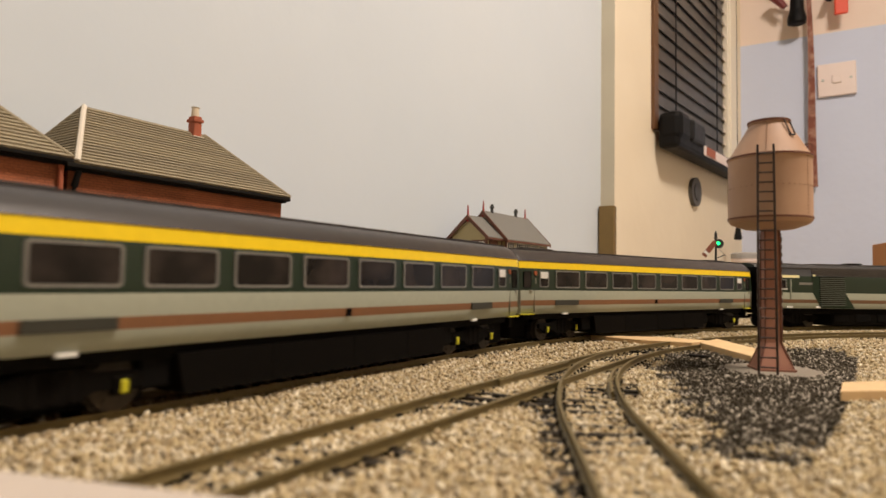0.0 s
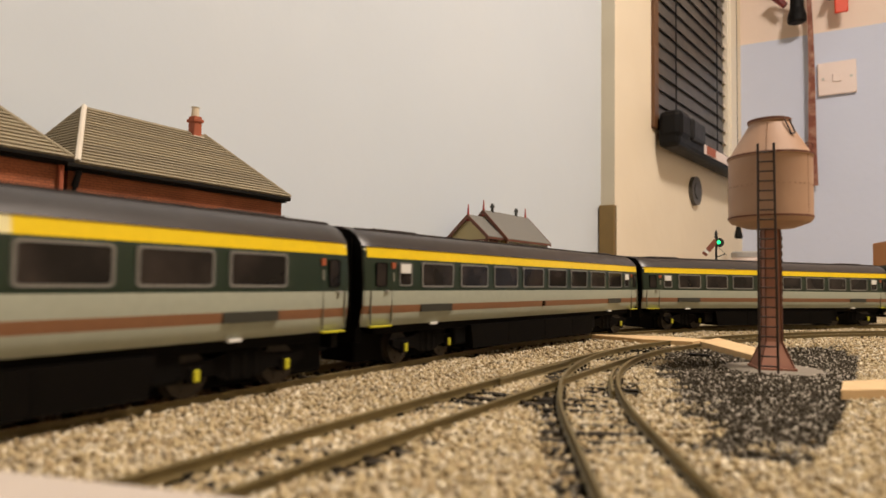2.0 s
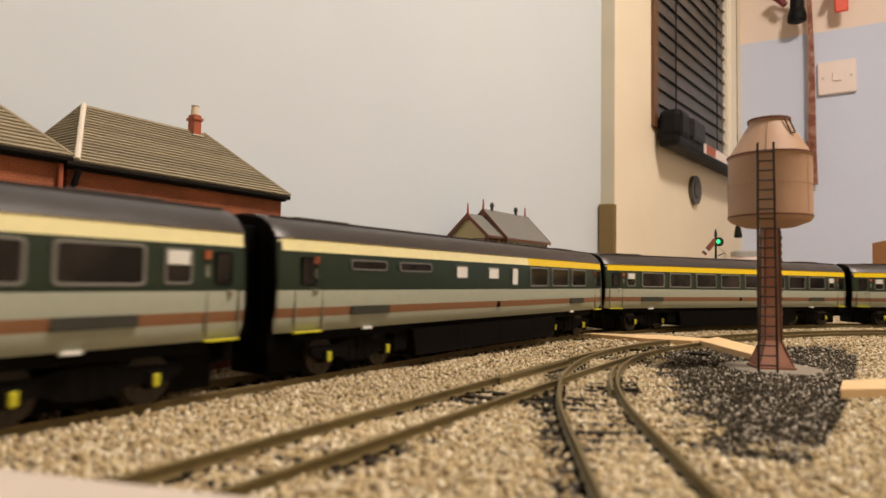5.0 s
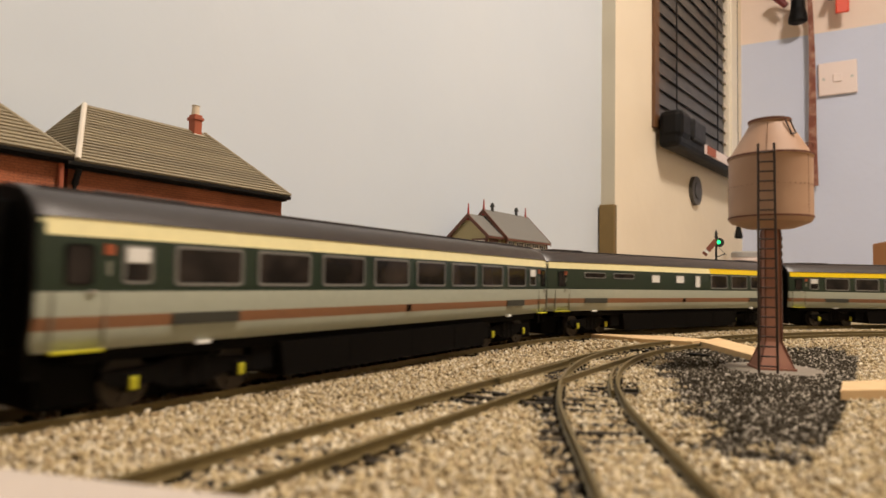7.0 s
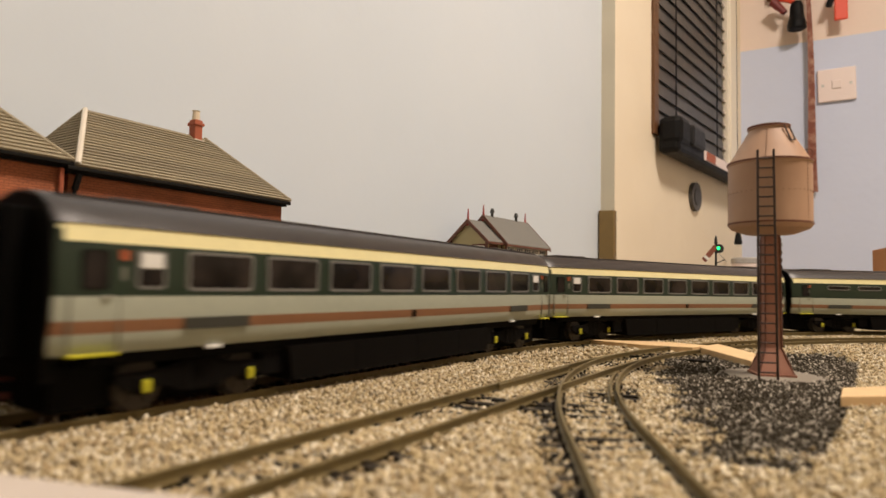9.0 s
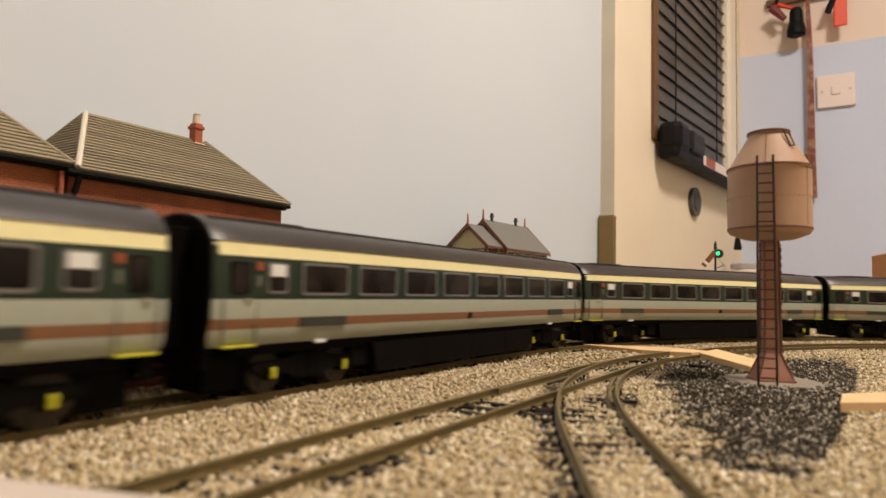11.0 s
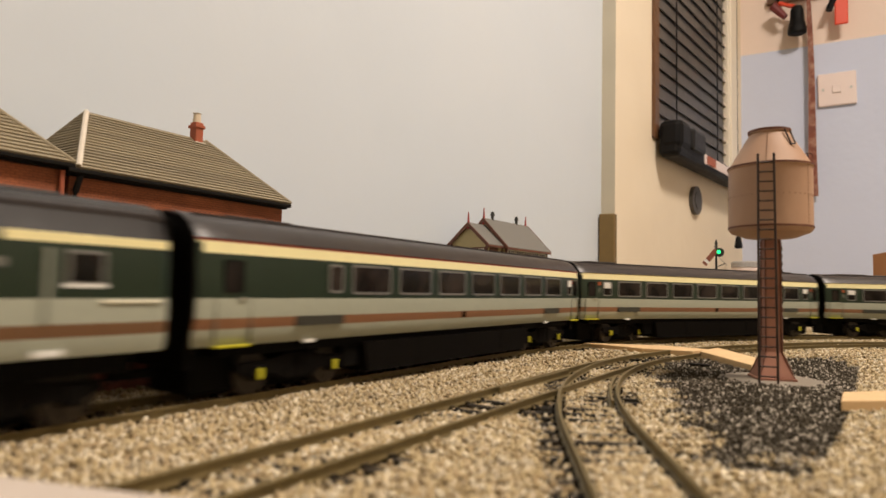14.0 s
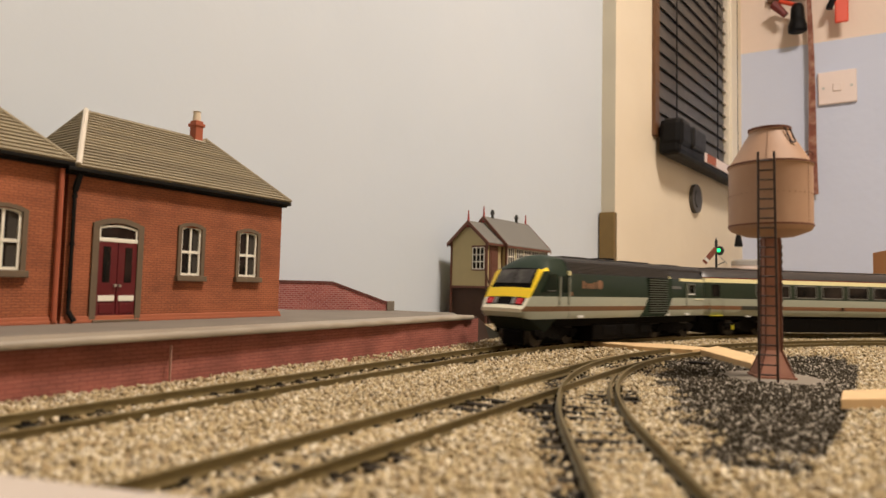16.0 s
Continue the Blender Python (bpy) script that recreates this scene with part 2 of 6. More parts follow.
wall_paint = mat("wall_paint", (0.60, 0.672, 0.75), 0.75, vary=0.03, scale=8, bump=0.0005, bump_scale=40, stain=0.14, stain_scale=5, stain_colour=(0.72, 0.74, 0.75))
blue_paint = mat("blue_paint", (0.59, 0.655, 0.83), 0.8, vary=0.04, scale=8, bump=0.001, bump_scale=55)
pink_cream = mat("pink_cream", (0.82, 0.69, 0.61), 0.75, vary=0.04, scale=10, bump=0.001, bump_scale=40, stain=0.3, stain_scale=7, stain_colour=(0.70, 0.60, 0.50))
cream_wall = mat("cream_wall", (0.80, 0.71, 0.56), 0.75, vary=0.04, scale=10, bump=0.001, bump_scale=40, stain=0.15, stain_scale=9, stain_colour=(0.66, 0.55, 0.40))
white_ceiling = mat("white_ceiling", (0.80, 0.78, 0.74), 0.85, vary=0.03, scale=6)
carpet = mat("carpet", (0.22, 0.19, 0.16), 0.95, vary=0.3, scale=200)
trim_paint = mat("trim_paint", (0.84, 0.78, 0.65), 0.5, vary=0.04, scale=20)
# cream pier paint darkened to greyish beige: the return's shade is in the colour
return_shaded = mat("return_shaded", (0.50, 0.46, 0.36), 0.7, vary=0.05, scale=12, stain=0.2, stain_scale=9)
brown_wood = mat("brown_wood", (0.11, 0.048, 0.016), 0.45, vary=0.35, scale=40)
olive_wood = mat("olive_wood", (0.17, 0.11, 0.034), 0.6, vary=0.2, scale=60)
# pale colour standing in for light caught on the slat ends
slat_tip_lit = mat("slat_tip_lit", (0.62, 0.55, 0.48), 0.4, vary=0.1, scale=60)
slat_grey = mat("slat_grey", (0.066, 0.064, 0.064), 0.4, vary=0.12, scale=60, spec=0.3)
blind_box = mat("blind_box", (0.005, 0.005, 0.0055), 0.5, vary=0.15, scale=80, spec=0.15)
switch_white = mat("switch_white", (0.81, 0.70, 0.67), 0.35, vary=0.02)
strap_brown = mat("strap_brown", (0.20, 0.06, 0.036), 0.7, vary=0.35, scale=60, stain=0.8, stain_scale=70, stain_colour=(0.5, 0.30, 0.22))
red_plastic = mat("red_plastic", (0.75, 0.07, 0.025), 0.4, vary=0.1)
card_brown = mat("card_brown", (0.42, 0.19, 0.07), 0.7, vary=0.12, scale=40)

brick_red = brick_mat("brick_red", (0.39, 0.118, 0.048), (0.43, 0.14, 0.058), (0.26, 0.085, 0.040), 0.0029, 0.00100, 0.00018, axis="XZ", bump=0.00022, smudge=0.55)
brick_pink = brick_mat("brick_pink", (0.36, 0.115, 0.085), (0.39, 0.135, 0.10), (0.27, 0.085, 0.065), 0.0042, 0.00125, 0.00018, axis="XZ", bump=0.0002, smudge=0.6)
brick_fence = brick_mat("brick_fence", (0.33, 0.07, 0.065), (0.46, 0.14, 0.12), (0.52, 0.30, 0.27), 0.0030, 0.0013, 0.00018, axis="XZ")
stone_trim = mat("stone_trim", (0.135, 0.098, 0.062), 0.8, vary=0.2, scale=300, bump=0.0001)
plinth_red = mat("plinth_red", (0.37, 0.115, 0.055), 0.75, vary=0.15, scale=150)
tile_grey = piece_mat("tile_grey", (0.32, 0.275, 0.185), (0.25, 0.215, 0.15), 0.8, 150, 0.00008)
gutter_black = mat("gutter_black", (0.008, 0.007, 0.006), 0.7, vary=0.2, spec=0.15)
lead_white = mat("lead_white", (0.66, 0.60, 0.50), 0.6, vary=0.1, scale=200)
white_trim = mat("white_trim", (0.80, 0.78, 0.68), 0.5, vary=0.04)
door_maroon = mat("door_maroon", (0.105, 0.006, 0.010), 0.35, vary=0.15, scale=90)
pot_red = mat("pot_red", (0.36, 0.095, 0.045), 0.8, vary=0.2, scale=200, bump=0.0001)
pot_cream = mat("pot_cream", (0.66, 0.56, 0.42), 0.8, vary=0.1)
seam_pink = mat("seam_pink", (0.50, 0.30, 0.24), 0.8, vary=0.3, scale=300)
tarmac = mat("tarmac", (0.20, 0.175, 0.145), 0.9, vary=0.15, scale=500, bump=0.0001, stain=0.3, stain_scale=40)
coping = mat("coping", (0.33, 0.285, 0.22), 0.5, vary=0.2, scale=120, bump=0.0002, stain=0.6, stain_scale=45, stain_colour=(0.26, 0.22, 0.17))
tank_paint = mat("tank_paint", (0.43, 0.272, 0.178), 0.6, vary=0.08, scale=70, bump=0.00006, stain=0.3, stain_scale=60, stain_colour=(0.30, 0.15, 0.085))
mast_paint = mat("mast_paint", (0.34, 0.155, 0.10), 0.6, vary=0.12, scale=90, stain=0.55, stain_scale=60, stain_colour=(0.16, 0.055, 0.035))
rust_edge = mat("rust_edge", (0.15, 0.055, 0.032), 0.7, vary=0.2)
ladder_dark = mat("ladder_dark", (0.035, 0.018, 0.014), 0.5, vary=0.2)
slab_stone = mat("slab_stone", (0.22, 0.19, 0.15), 0.85, vary=0.2, scale=300, bump=0.0002)
box_cream = mat("box_cream", (0.48, 0.41, 0.22), 0.7, vary=0.08, scale=150)
box_brown = mat("box_brown", (0.13, 0.05, 0.03), 0.65, vary=0.2, scale=150)
box_base = mat("box_base", (0.065, 0.035, 0.024), 0.8, vary=0.3, scale=300)
slate = mat("slate", (0.16, 0.155, 0.14), 0.75, vary=0.12, scale=250, bump=0.00008)
spike_red = mat("spike_red", (0.30, 0.035, 0.03), 0.5, vary=0.1)
signal_black = mat("signal_black", (0.012, 0.014, 0.012), 0.5, vary=0.1)
arm_red = mat("arm_red", (0.20, 0.06, 0.035), 0.5, vary=0.15)
paper_white = mat("paper_white", (0.50, 0.44, 0.385), 0.8, vary=0.05)


def glow_mat(name, colour, strength):
    m = bpy.data.materials.new(name)
    m.use_nodes = True
    b = m.node_tree.nodes["Principled BSDF"]
    b.inputs["Base Color"].default_value = (*colour, 1)
    b.inputs["Emission Color"].default_value = (*colour, 1)
    b.inputs["Emission Strength"].default_value = strength
    return m


green_led = glow_mat("green_led", (0.01, 0.9, 0.22), 2.2)
lamp_diffuser = glow_mat("lamp_diffuser", (1.0, 0.86, 0.70), 4.0)

# ---- mesh helpers (millimetres in, metres out) ----
MM = 0.001


def thing(name, m=None, **tags):
    ob = new(name)
    ob.empty_display_size = 0.01
    if m is not None:
        ob.matrix_world = m
    return tagged(ob, **tags)


def part(name, bm, material, parent, label="", smooth=False, kind=""):
    bmesh.ops.recalc_face_normals(bm, faces=bm.faces)
    me = bpy.data.meshes.new(name)
    bm.to_mesh(me)
    bm.free()
    for mm in (material if isinstance(material, (list, tuple)) else (material,)):
        me.materials.append(mm)
    if smooth:
        me.polygons.foreach_set("use_smooth", [True] * len(me.polygons))
    ob = new(name, me)
    if parent is not None:
        ob.parent = parent
    return tagged(ob, label=label, kind=kind)


def piece(name, me, parent, m):
    ob = new(name, me)
    ob.parent = parent
    ob.matrix_local = m
    return ob


def box(bm, x0, x1, y0, y1, z0, z1, m=None, bevel=0.0):
    vs = [bm.verts.new(Vector((x, y, z)) * MM) for x in (x0, x1) for y in (y0, y1) for z in (z0, z1)]
    fs = [bm.faces.new([vs[i] for i in q]) for q in ((0, 1, 3, 2), (4, 6, 7, 5), (0, 4, 5, 1), (2, 3, 7, 6), (0, 2, 6, 4), (1, 5, 7, 3))]
    if bevel > 0:
        es = list({e for f in fs for e in f.edges})
        r = bmesh.ops.bevel(bm, geom=es, offset=bevel * MM, segments=2, affect="EDGES", profile=0.5)
        vs = list({v for v in vs if v.is_valid} | set(r["verts"]))
    if m is not None:
        bmesh.ops.transform(bm, matrix=m, verts=[v for v in vs if v.is_valid])
    return vs


def boxed(x0, x1, y0, y1, z0, z1, bevel=0.0, m=None):
    bm = bmesh.new()
    box(bm, x0, x1, y0, y1, z0, z1, m, bevel)
    return bm


def prism(bm, ring, axis, a, b):
    """A closed outline of (p, q) pushed from a to b along an axis 'x', 'y' or 'z'."""
    def at(p, q, w):
        return Vector({"x": (w, p, q), "y": (p, w, q), "z": (p, q, w)}[axis]) * MM
    lo = [bm.verts.new(at(p, q, a)) for p, q in ring]
    hi = [bm.verts.new(at(p, q, b)) for p, q in ring]
    n = len(ring)
    bm.faces.new(lo)
    bm.faces.new(hi)
    for i in range(n):
        bm.faces.new((lo[i], lo[(i + 1) % n], hi[(i + 1) % n], hi[i]))
    return bm


def lathe(bm, prof, seg=32, cx=0, cy=0):
    rings = []
    for r, z in prof:
        rings.append([bm.verts.new(Vector((cx + r * math.cos(2 * math.pi * i / seg), cy + r * math.sin(2 * math.pi * i / seg), z)) * MM) for i in range(seg)])
    for a, b in zip(rings, rings[1:]):
        for i in range(seg):
            bm.faces.new((a[i], a[(i + 1) % seg], b[(i + 1) % seg], b[i]))
    bm.faces.new(rings[0])
    bm.faces.new(rings[-1])
    return bm


def rod(bm, p, q, r, seg=8, r2=None):
    p, q = Vector(p) * MM, Vector(q) * MM
    axis = (q - p).normalized()
    side = axis.orthogonal().normalized()
    up = axis.cross(side)
    rings = []
    for c, rad in ((p, r), (q, r if r2 is None else r2)):
        rings.append([bm.verts.new(c + (side * math.cos(2 * math.pi * i / seg) + up * math.sin(2 * math.pi * i / seg)) * rad * MM) for i in range(seg)])
    for i in range(seg):
        bm.faces.new((rings[0][i], rings[0][(i + 1) % seg], rings[1][(i + 1) % seg], rings[1][i]))
    bm.faces.new(rings[0])
    bm.faces.new(rings[1])
    return bm


def disc(bm, centre, axis, r, half, seg=20):
    c, a = Vector(centre), Vector(axis).normalized()
    return rod(bm, c - a * half, c + a * half, r, seg)


def rounded(w, h, r, n=4, cx=0.0, cy=0.0):
    out = []
    for sx, sy, a0 in ((1, 1, 0), (-1, 1, 90), (-1, -1, 180), (1, -1, 270)):
        for i in range(n + 1):
            a = radians(a0 + 90 * i / n)
            out.append((cx + sx * (w / 2 - r) + r * math.cos(a), cy + sy * (h / 2 - r) + r * math.sin(a)))
    return out


def ring_prism(bm, outer, inner, axis, a, b):
    """A frame between two outlines of as many points."""
    def at(p, q, w):
        return Vector({"x": (w, p, q), "y": (p, w, q), "z": (p, q, w)}[axis]) * MM
    n = len(outer)
    v = [[bm.verts.new(at(p, q, w)) for p, q in o] for o in (outer, inner) for w in (a, b)]
    for i in range(n):
        j = (i + 1) % n
        bm.faces.new((v[0][i], v[0][j], v[1][j], v[1][i]))
        bm.faces.new((v[2][i], v[2][j], v[3][j], v[3][i]))
        bm.faces.new((v[0][i], v[0][j], v[2][j], v[2][i]))
        bm.faces.new((v[1][i], v[1][j], v[3][j], v[3][i]))
    return bm


# ---- plan of the railway (metres): a line, then a half circle to the right, an oval ----
HEAD = 1.00115
O2 = np.array([-0.0488, 0.2])
D2 = np.array([math.cos(HEAD), math.sin(HEAD)])
N2 = np.array([-math.sin(HEAD), math.cos(HEAD)])
S0, RAD, BACK = 0.1049, 0.4967, 0.80
RAIL_TOP = 0.005
HALF = math.pi * RAD
STRAIGHT = S0 + BACK


def oval(s, off=0.0):
    """Place and heading on the oval at s metres; off: metres to the left."""
    s = (s + BACK) % (2 * STRAIGHT + 2 * HALF) - BACK
    c1 = O2 + D2 * S0 - N2 * RAD
    c2 = O2 - D2 * BACK - N2 * RAD
    if s <= S0:
        p, h = O2 + D2 * s, HEAD
    elif s <= S0 + HALF:
        a = (s - S0) / RAD
        p, h = c1 + RAD * (N2 * math.cos(a) + D2 * math.sin(a)), HEAD - a
    elif s <= S0 + HALF + STRAIGHT:
        p, h = c1 - N2 * RAD - D2 * (s - S0 - HALF), HEAD - math.pi
    else:
        a = (s - S0 - HALF - STRAIGHT) / RAD
        p, h = c2 - RAD * (N2 * math.cos(a) + D2 * math.sin(a)), HEAD - math.pi - a
    return p + np.array([-math.sin(h), math.cos(h)]) * off, h


def plan(off, s, z=0.0):
    """A point by its distance to the left of the line and along it."""
    p = O2 + N2 * off + D2 * s
    return Vector((p[0], p[1], z))


ALONG = Matrix.Rotation(HEAD, 4, "Z")


def plan_pose(off, s, z=0.0, turn=0.0):
    return Matrix.Translation(plan(off, s, z)) @ ALONG @ Matrix.Rotation(radians(turn), 4, "Z")

# ---- the room and the baseboard ----
K2 = Vector((0.250, 0.982, 0))       # end of the long wall
W2A = Vector((0.2685, 0.970, 0))     # front edge of the window pier
H50 = radians(50)
W2U = Vector((math.cos(H50), math.sin(H50), 0))
W2N = Vector((math.sin(H50), -math.cos(H50), 0))     # out of that wall, into the room
QC = W2A + W2U * 0.733               # corner of the room
W3U = Vector((math.cos(radians(-30)), math.sin(radians(-30)), 0))
W3N = Vector((-math.sin(radians(30)), -math.cos(radians(30)), 0))
FLOOR, CEIL = -0.92, 1.48


def wall(name, a, b, thick_dir, thick, z0, z1, material, label, parent=None):
    """An upright slab from a to b, with thickness."""
    bm = bmesh.new()
    a, b, t = Vector(a), Vector(b), Vector(thick_dir).normalized() * thick
    ring = [a, b, b + t, a + t]
    lo = [bm.verts.new((p.x, p.y, z0)) for p in ring]
    hi = [bm.verts.new((p.x, p.y, z1)) for p in ring]
    bm.faces.new(lo)
    bm.faces.new(hi)
    for i in range(4):
        bm.faces.new((lo[i], lo[(i + 1) % 4], hi[(i + 1) % 4], hi[i]))
    return tagged(part(name, bm, material, parent), label=label, category="wall", kind="structure")


NB = Vector((N2[0], N2[1], 0))
W1OFF = 0.170
W1_END = plan(W1OFF, -2.3)
wall("wall_west", W1_END, K2, NB, 0.1, FLOOR, CEIL, wall_paint, "pale blue-grey painted plaster wall behind the layout")
wall("wall_window_below", W2A, QC, -W2N, 0.1, FLOOR, 0.312, cream_wall, "cream painted wall below the window")
wall("wall_window_pier", W2A, W2A + W2U * 0.150, -W2N, 0.1, 0.312, CEIL, cream_wall, "cream painted pier beside the window")
wall("wall_window_side", W2A + W2U * 0.615, QC, -W2N, 0.1, 0.312, CEIL, cream_wall, "cream painted strip beside the window")
# shade on this side face comes from its darker colour
wall("wall_pier_return", K2, W2A, Vector((D2[0], D2[1], 0)), 0.03, FLOOR, CEIL, return_shaded, "narrow return of the window pier, shaded to greyish beige in its colour")
PAINT_LINE = 0.638
W3B = QC + W3U * 1.55
wall("wall_north", QC, W3B, -W3N, 0.1, FLOOR, PAINT_LINE, blue_paint, "blue painted lower wall with a light switch")
wall("wall_north_upper", QC, W3B, -W3N, 0.1, PAINT_LINE, CEIL, pink_cream, "pinkish cream painted upper wall above the blue")
BACKS = [W3B, W3B + Vector((-0.9, -2.4, 0)), W1_END]
wall("wall_east", BACKS[0], BACKS[1], (1, 0, 0), 0.1, FLOOR, CEIL, cream_wall, "plain cream wall")
wall("wall_south", BACKS[1], BACKS[2], (0, -1, 0), 0.1, FLOOR, CEIL, cream_wall, "plain cream wall")
OUTLINE = [W1_END, K2, W2A, QC, W3B, BACKS[1]]


def slab(name, ring, z0, z1, material, label, category, kind="structure"):
    bm = bmesh.new()
    prism(bm, [(p[0] / MM, p[1] / MM) for p in ring], "z", z0 / MM, z1 / MM)
    return tagged(part(name, bm, material, None), label=label, category=category, kind=kind)


slab("floor", OUTLINE, FLOOR - 0.05, FLOOR, carpet, "dark carpeted floor of the room", "floor")
slab("ceiling", OUTLINE, CEIL, CEIL + 0.05, white_ceiling, "plain white ceiling", "ceiling")
BOARD = [plan(0.1695, -1.55), plan(0.1695, 0.83), W2A + W2N * 0.001 + W2U * 0.01, QC + W2N * 0.001 + W3N * 0.001, QC + W3U * 0.62 + W3N * 0.001, plan(-1.17, 0.35), plan(-1.17, -1.55)]
slab("ground", BOARD, -0.022, 0.0016, ground_dirt, "layout baseboard covered with sandy scatter", "ground")

# ceiling lamp, out of view
lamp = thing("ceiling_lamp", Matrix.Translation(LAMP_AT), label="round white ceiling lamp that lights the room", category="lamp")
part("lamp_base", lathe(bmesh.new(), [(60, 30), (60, 12), (150, 8), (178, -4), (180, -12), (172, -12)], 40), switch_white, lamp)
part("diffuser", lathe(bmesh.new(), [(170, -12), (165, -30), (120, -44), (40, -50), (1, -50)], 40), lamp_diffuser, lamp, "glowing opal diffuser").visible_shadow = False

# window in the cream wall: frame, sill, dark glass and a grey venetian blind
WIN = Matrix.Translation(W2A) @ Matrix.Rotation(H50, 4, "Z")    # local x along the wall, -y into the room
win = thing("window_1", WIN, label="window in a brown wooden frame, dark outside", category="window", kind="structure")
part("window_frame", boxed(150, 172, -6, 40, 312, 1100, 1.5), brown_wood, win, "brown stained wooden frame")
part("window_frame", boxed(603, 615, -6, 40, 312, 1100, 1.5), trim_paint, win, "cream painted frame")
part("window_frame", boxed(615, 665, -9, -1, 200, 1300, 2), trim_paint, win, "cream painted architrave")
part("window_sill", boxed(172, 603, 2, 60, 312, 317, 1.0), trim_paint, win)
part("head", boxed(150, 615, -4, 60, 1100, 1480), cream_wall, win)
part("pane", boxed(172, 603, 60, 64, 312, 1100), dark_glass, win, "dark night window glass")
blind = thing("venetian_blind", WIN, label="dark grey slatted venetian blind, lowered over the window", category="blind")
part("bottom_rail", boxed(158, 612, -46, -8, 277, 308, 8), blind_box, blind, "dark plastic bottom rail")
part("end_cap", boxed(156, 214, -50, -8, 290, 342, 11), blind_box, blind, "black rounded end cap")
part("control_box", boxed(214, 284, -53, -10, 296, 336, 6), mat("control_grey", (0.012, 0.012, 0.013), 0.45, vary=0.15, scale=80, spec=0.25), blind, "dark grey control box")
part("sticker", boxed(292, 470, -47.6, -45.8, 284, 302), switch_white, blind, "white maker's sticker")
part("sticker_mark", boxed(304, 356, -48.8, -47.6, 285, 301), orange_print, blind, "orange mark")
part("tape", boxed(262, 266, -5, -3.4, 330, 1090), blind_box, blind)
part("tape", boxed(520, 524, -5, -3.4, 330, 1090), blind_box, blind)
bm = bmesh.new()
box(bm, 171, 580, -17.4, 17.4, -0.6, 0.6, Matrix.Rotation(radians(81), 4, "X"))
# added plug at the far end, a painted glint on the grey slat
box(bm, 574, 592, -17.8, -8.5, -1.3, 1.3, Matrix.Rotation(radians(81), 4, "X"))
for f in list(bm.faces)[6:]:
    f.material_index = 1
slat_me = bpy.data.meshes.new("slat")
bm.to_mesh(slat_me)
bm.free()
slat_me.materials.append(slat_grey)
slat_me.materials.append(slat_tip_lit)
for i in range(27):
    piece("slat", slat_me, blind, Matrix.Translation((0.012, 0.004, 0.352 + 0.0285 * i)))
cord = thing("blind_cord", WIN, label="blind pull cord with a dark tassel", category="cord")
part("cord", rod(bmesh.new(), (545, -40, 168), (545, -40, 1080), 0.6, 6), blind_box, cord)
part("tassel", lathe(bmesh.new(), [(2, 168), (5, 164), (9, 142), (7, 139)], 12, 545, -40), blind_box, cord, "dark plastic tassel")
vent = thing("wall_disc", WIN, label="round grey plastic cap on the cream wall", category="wall cap")
part("cap", disc(bmesh.new(), (372, -4, 226), (0, 1, 0), 29, 4, 32), mat("cap_grey", (0.085, 0.078, 0.070), 0.6, vary=0.2, scale=60), vent)
part("rim", disc(bmesh.new(), (372, -8.5, 226), (0, 1, 0), 18, 1, 24), mat("cap_dark", (0.05, 0.046, 0.042), 0.6, vary=0.2, scale=60), vent)

post = thing("wooden_block", Matrix.Translation(K2) @ Matrix.Rotation(HEAD, 4, "Z"), label="olive brown wooden offcut standing against the wall", category="wood block")
part("block", boxed(-16, -1, -26, -2, 1.6, 158, 1.2), olive_wood, post)

# light switch and the things hanging on the far wall
W3M = Matrix.Translation(QC) @ Matrix.Rotation(radians(-30), 4, "Z")       # local x along the wall, -y into the room
sw = thing("light_switch", W3M, label="white square plastic light switch on the blue wall", category="light switch")
tilt = Matrix.Translation((0.203, 0, 0.523)) @ Matrix.Rotation(radians(-0.6), 4, "Y")
part("plate", boxed(-38.5, 38.5, -9, -0.5, -39, 39, 2.5, tilt), switch_white, sw)
part("rocker", boxed(-9, 9, -12, -8, -9.5, 9.5, 1.2, tilt), switch_white, sw)
for sx in (-28, 28):
    b2 = disc(bmesh.new(), (sx, -9.4, 0), (0, 1, 0), 3.2, 0.8, 14)
    bmesh.ops.transform(b2, matrix=tilt, verts=b2.verts)
    part("screw", b2, chrome, sw)
hook = thing("coat_hook", W3M, label="dark wall hook with things hung on it", category="hook")
part("rail", boxed(60, 280, -14, -1, 752, 768, 2), brown_wood, hook)
for hx in (60, 120, 232):
    part("peg", rod(bmesh.new(), (hx + 24, -10, 758), (hx + 24, -44, 764), 4, 10), blind_box, hook)
strap = thing("leather_strap", W3M, label="long worn brown leather strap hanging down the wall", category="strap")
bm = bmesh.new()
prev = None
for i in range(17):
    f = i / 16
    z, x, w = 762 - 490 * f, 147 + 8 * f + 2 * math.sin(5 * f), 4.5 + 5.0 * f
    row = [bm.verts.new(Vector((x + sx * w, y, z)) * MM) for sx, y in ((-1, -30 + 14 * f), (1, -30 + 14 * f), (1, -26 + 14 * f), (-1, -26 + 14 * f))]
    if prev:
        for a in range(4):
            bm.faces.new((prev[a], prev[(a + 1) % 4], row[(a + 1) % 4], row[a]))
    else:
        bm.faces.new(row)
    prev = row
bm.faces.new(prev)
part("band", bm, strap_brown, strap)
torch = thing("hand_torch", W3M, label="black torch hanging from a wall hook", category="torch")
part("body", lathe(bmesh.new(), [(10, 724), (14, 715), (15, 690), (20, 672), (20, 659), (14, 656)], 18, 124, -40), blind_box, torch)
part("loop", rod(bmesh.new(), (124, -40, 722), (86, -40, 740), 5, 8), red_plastic, torch, "red loop")
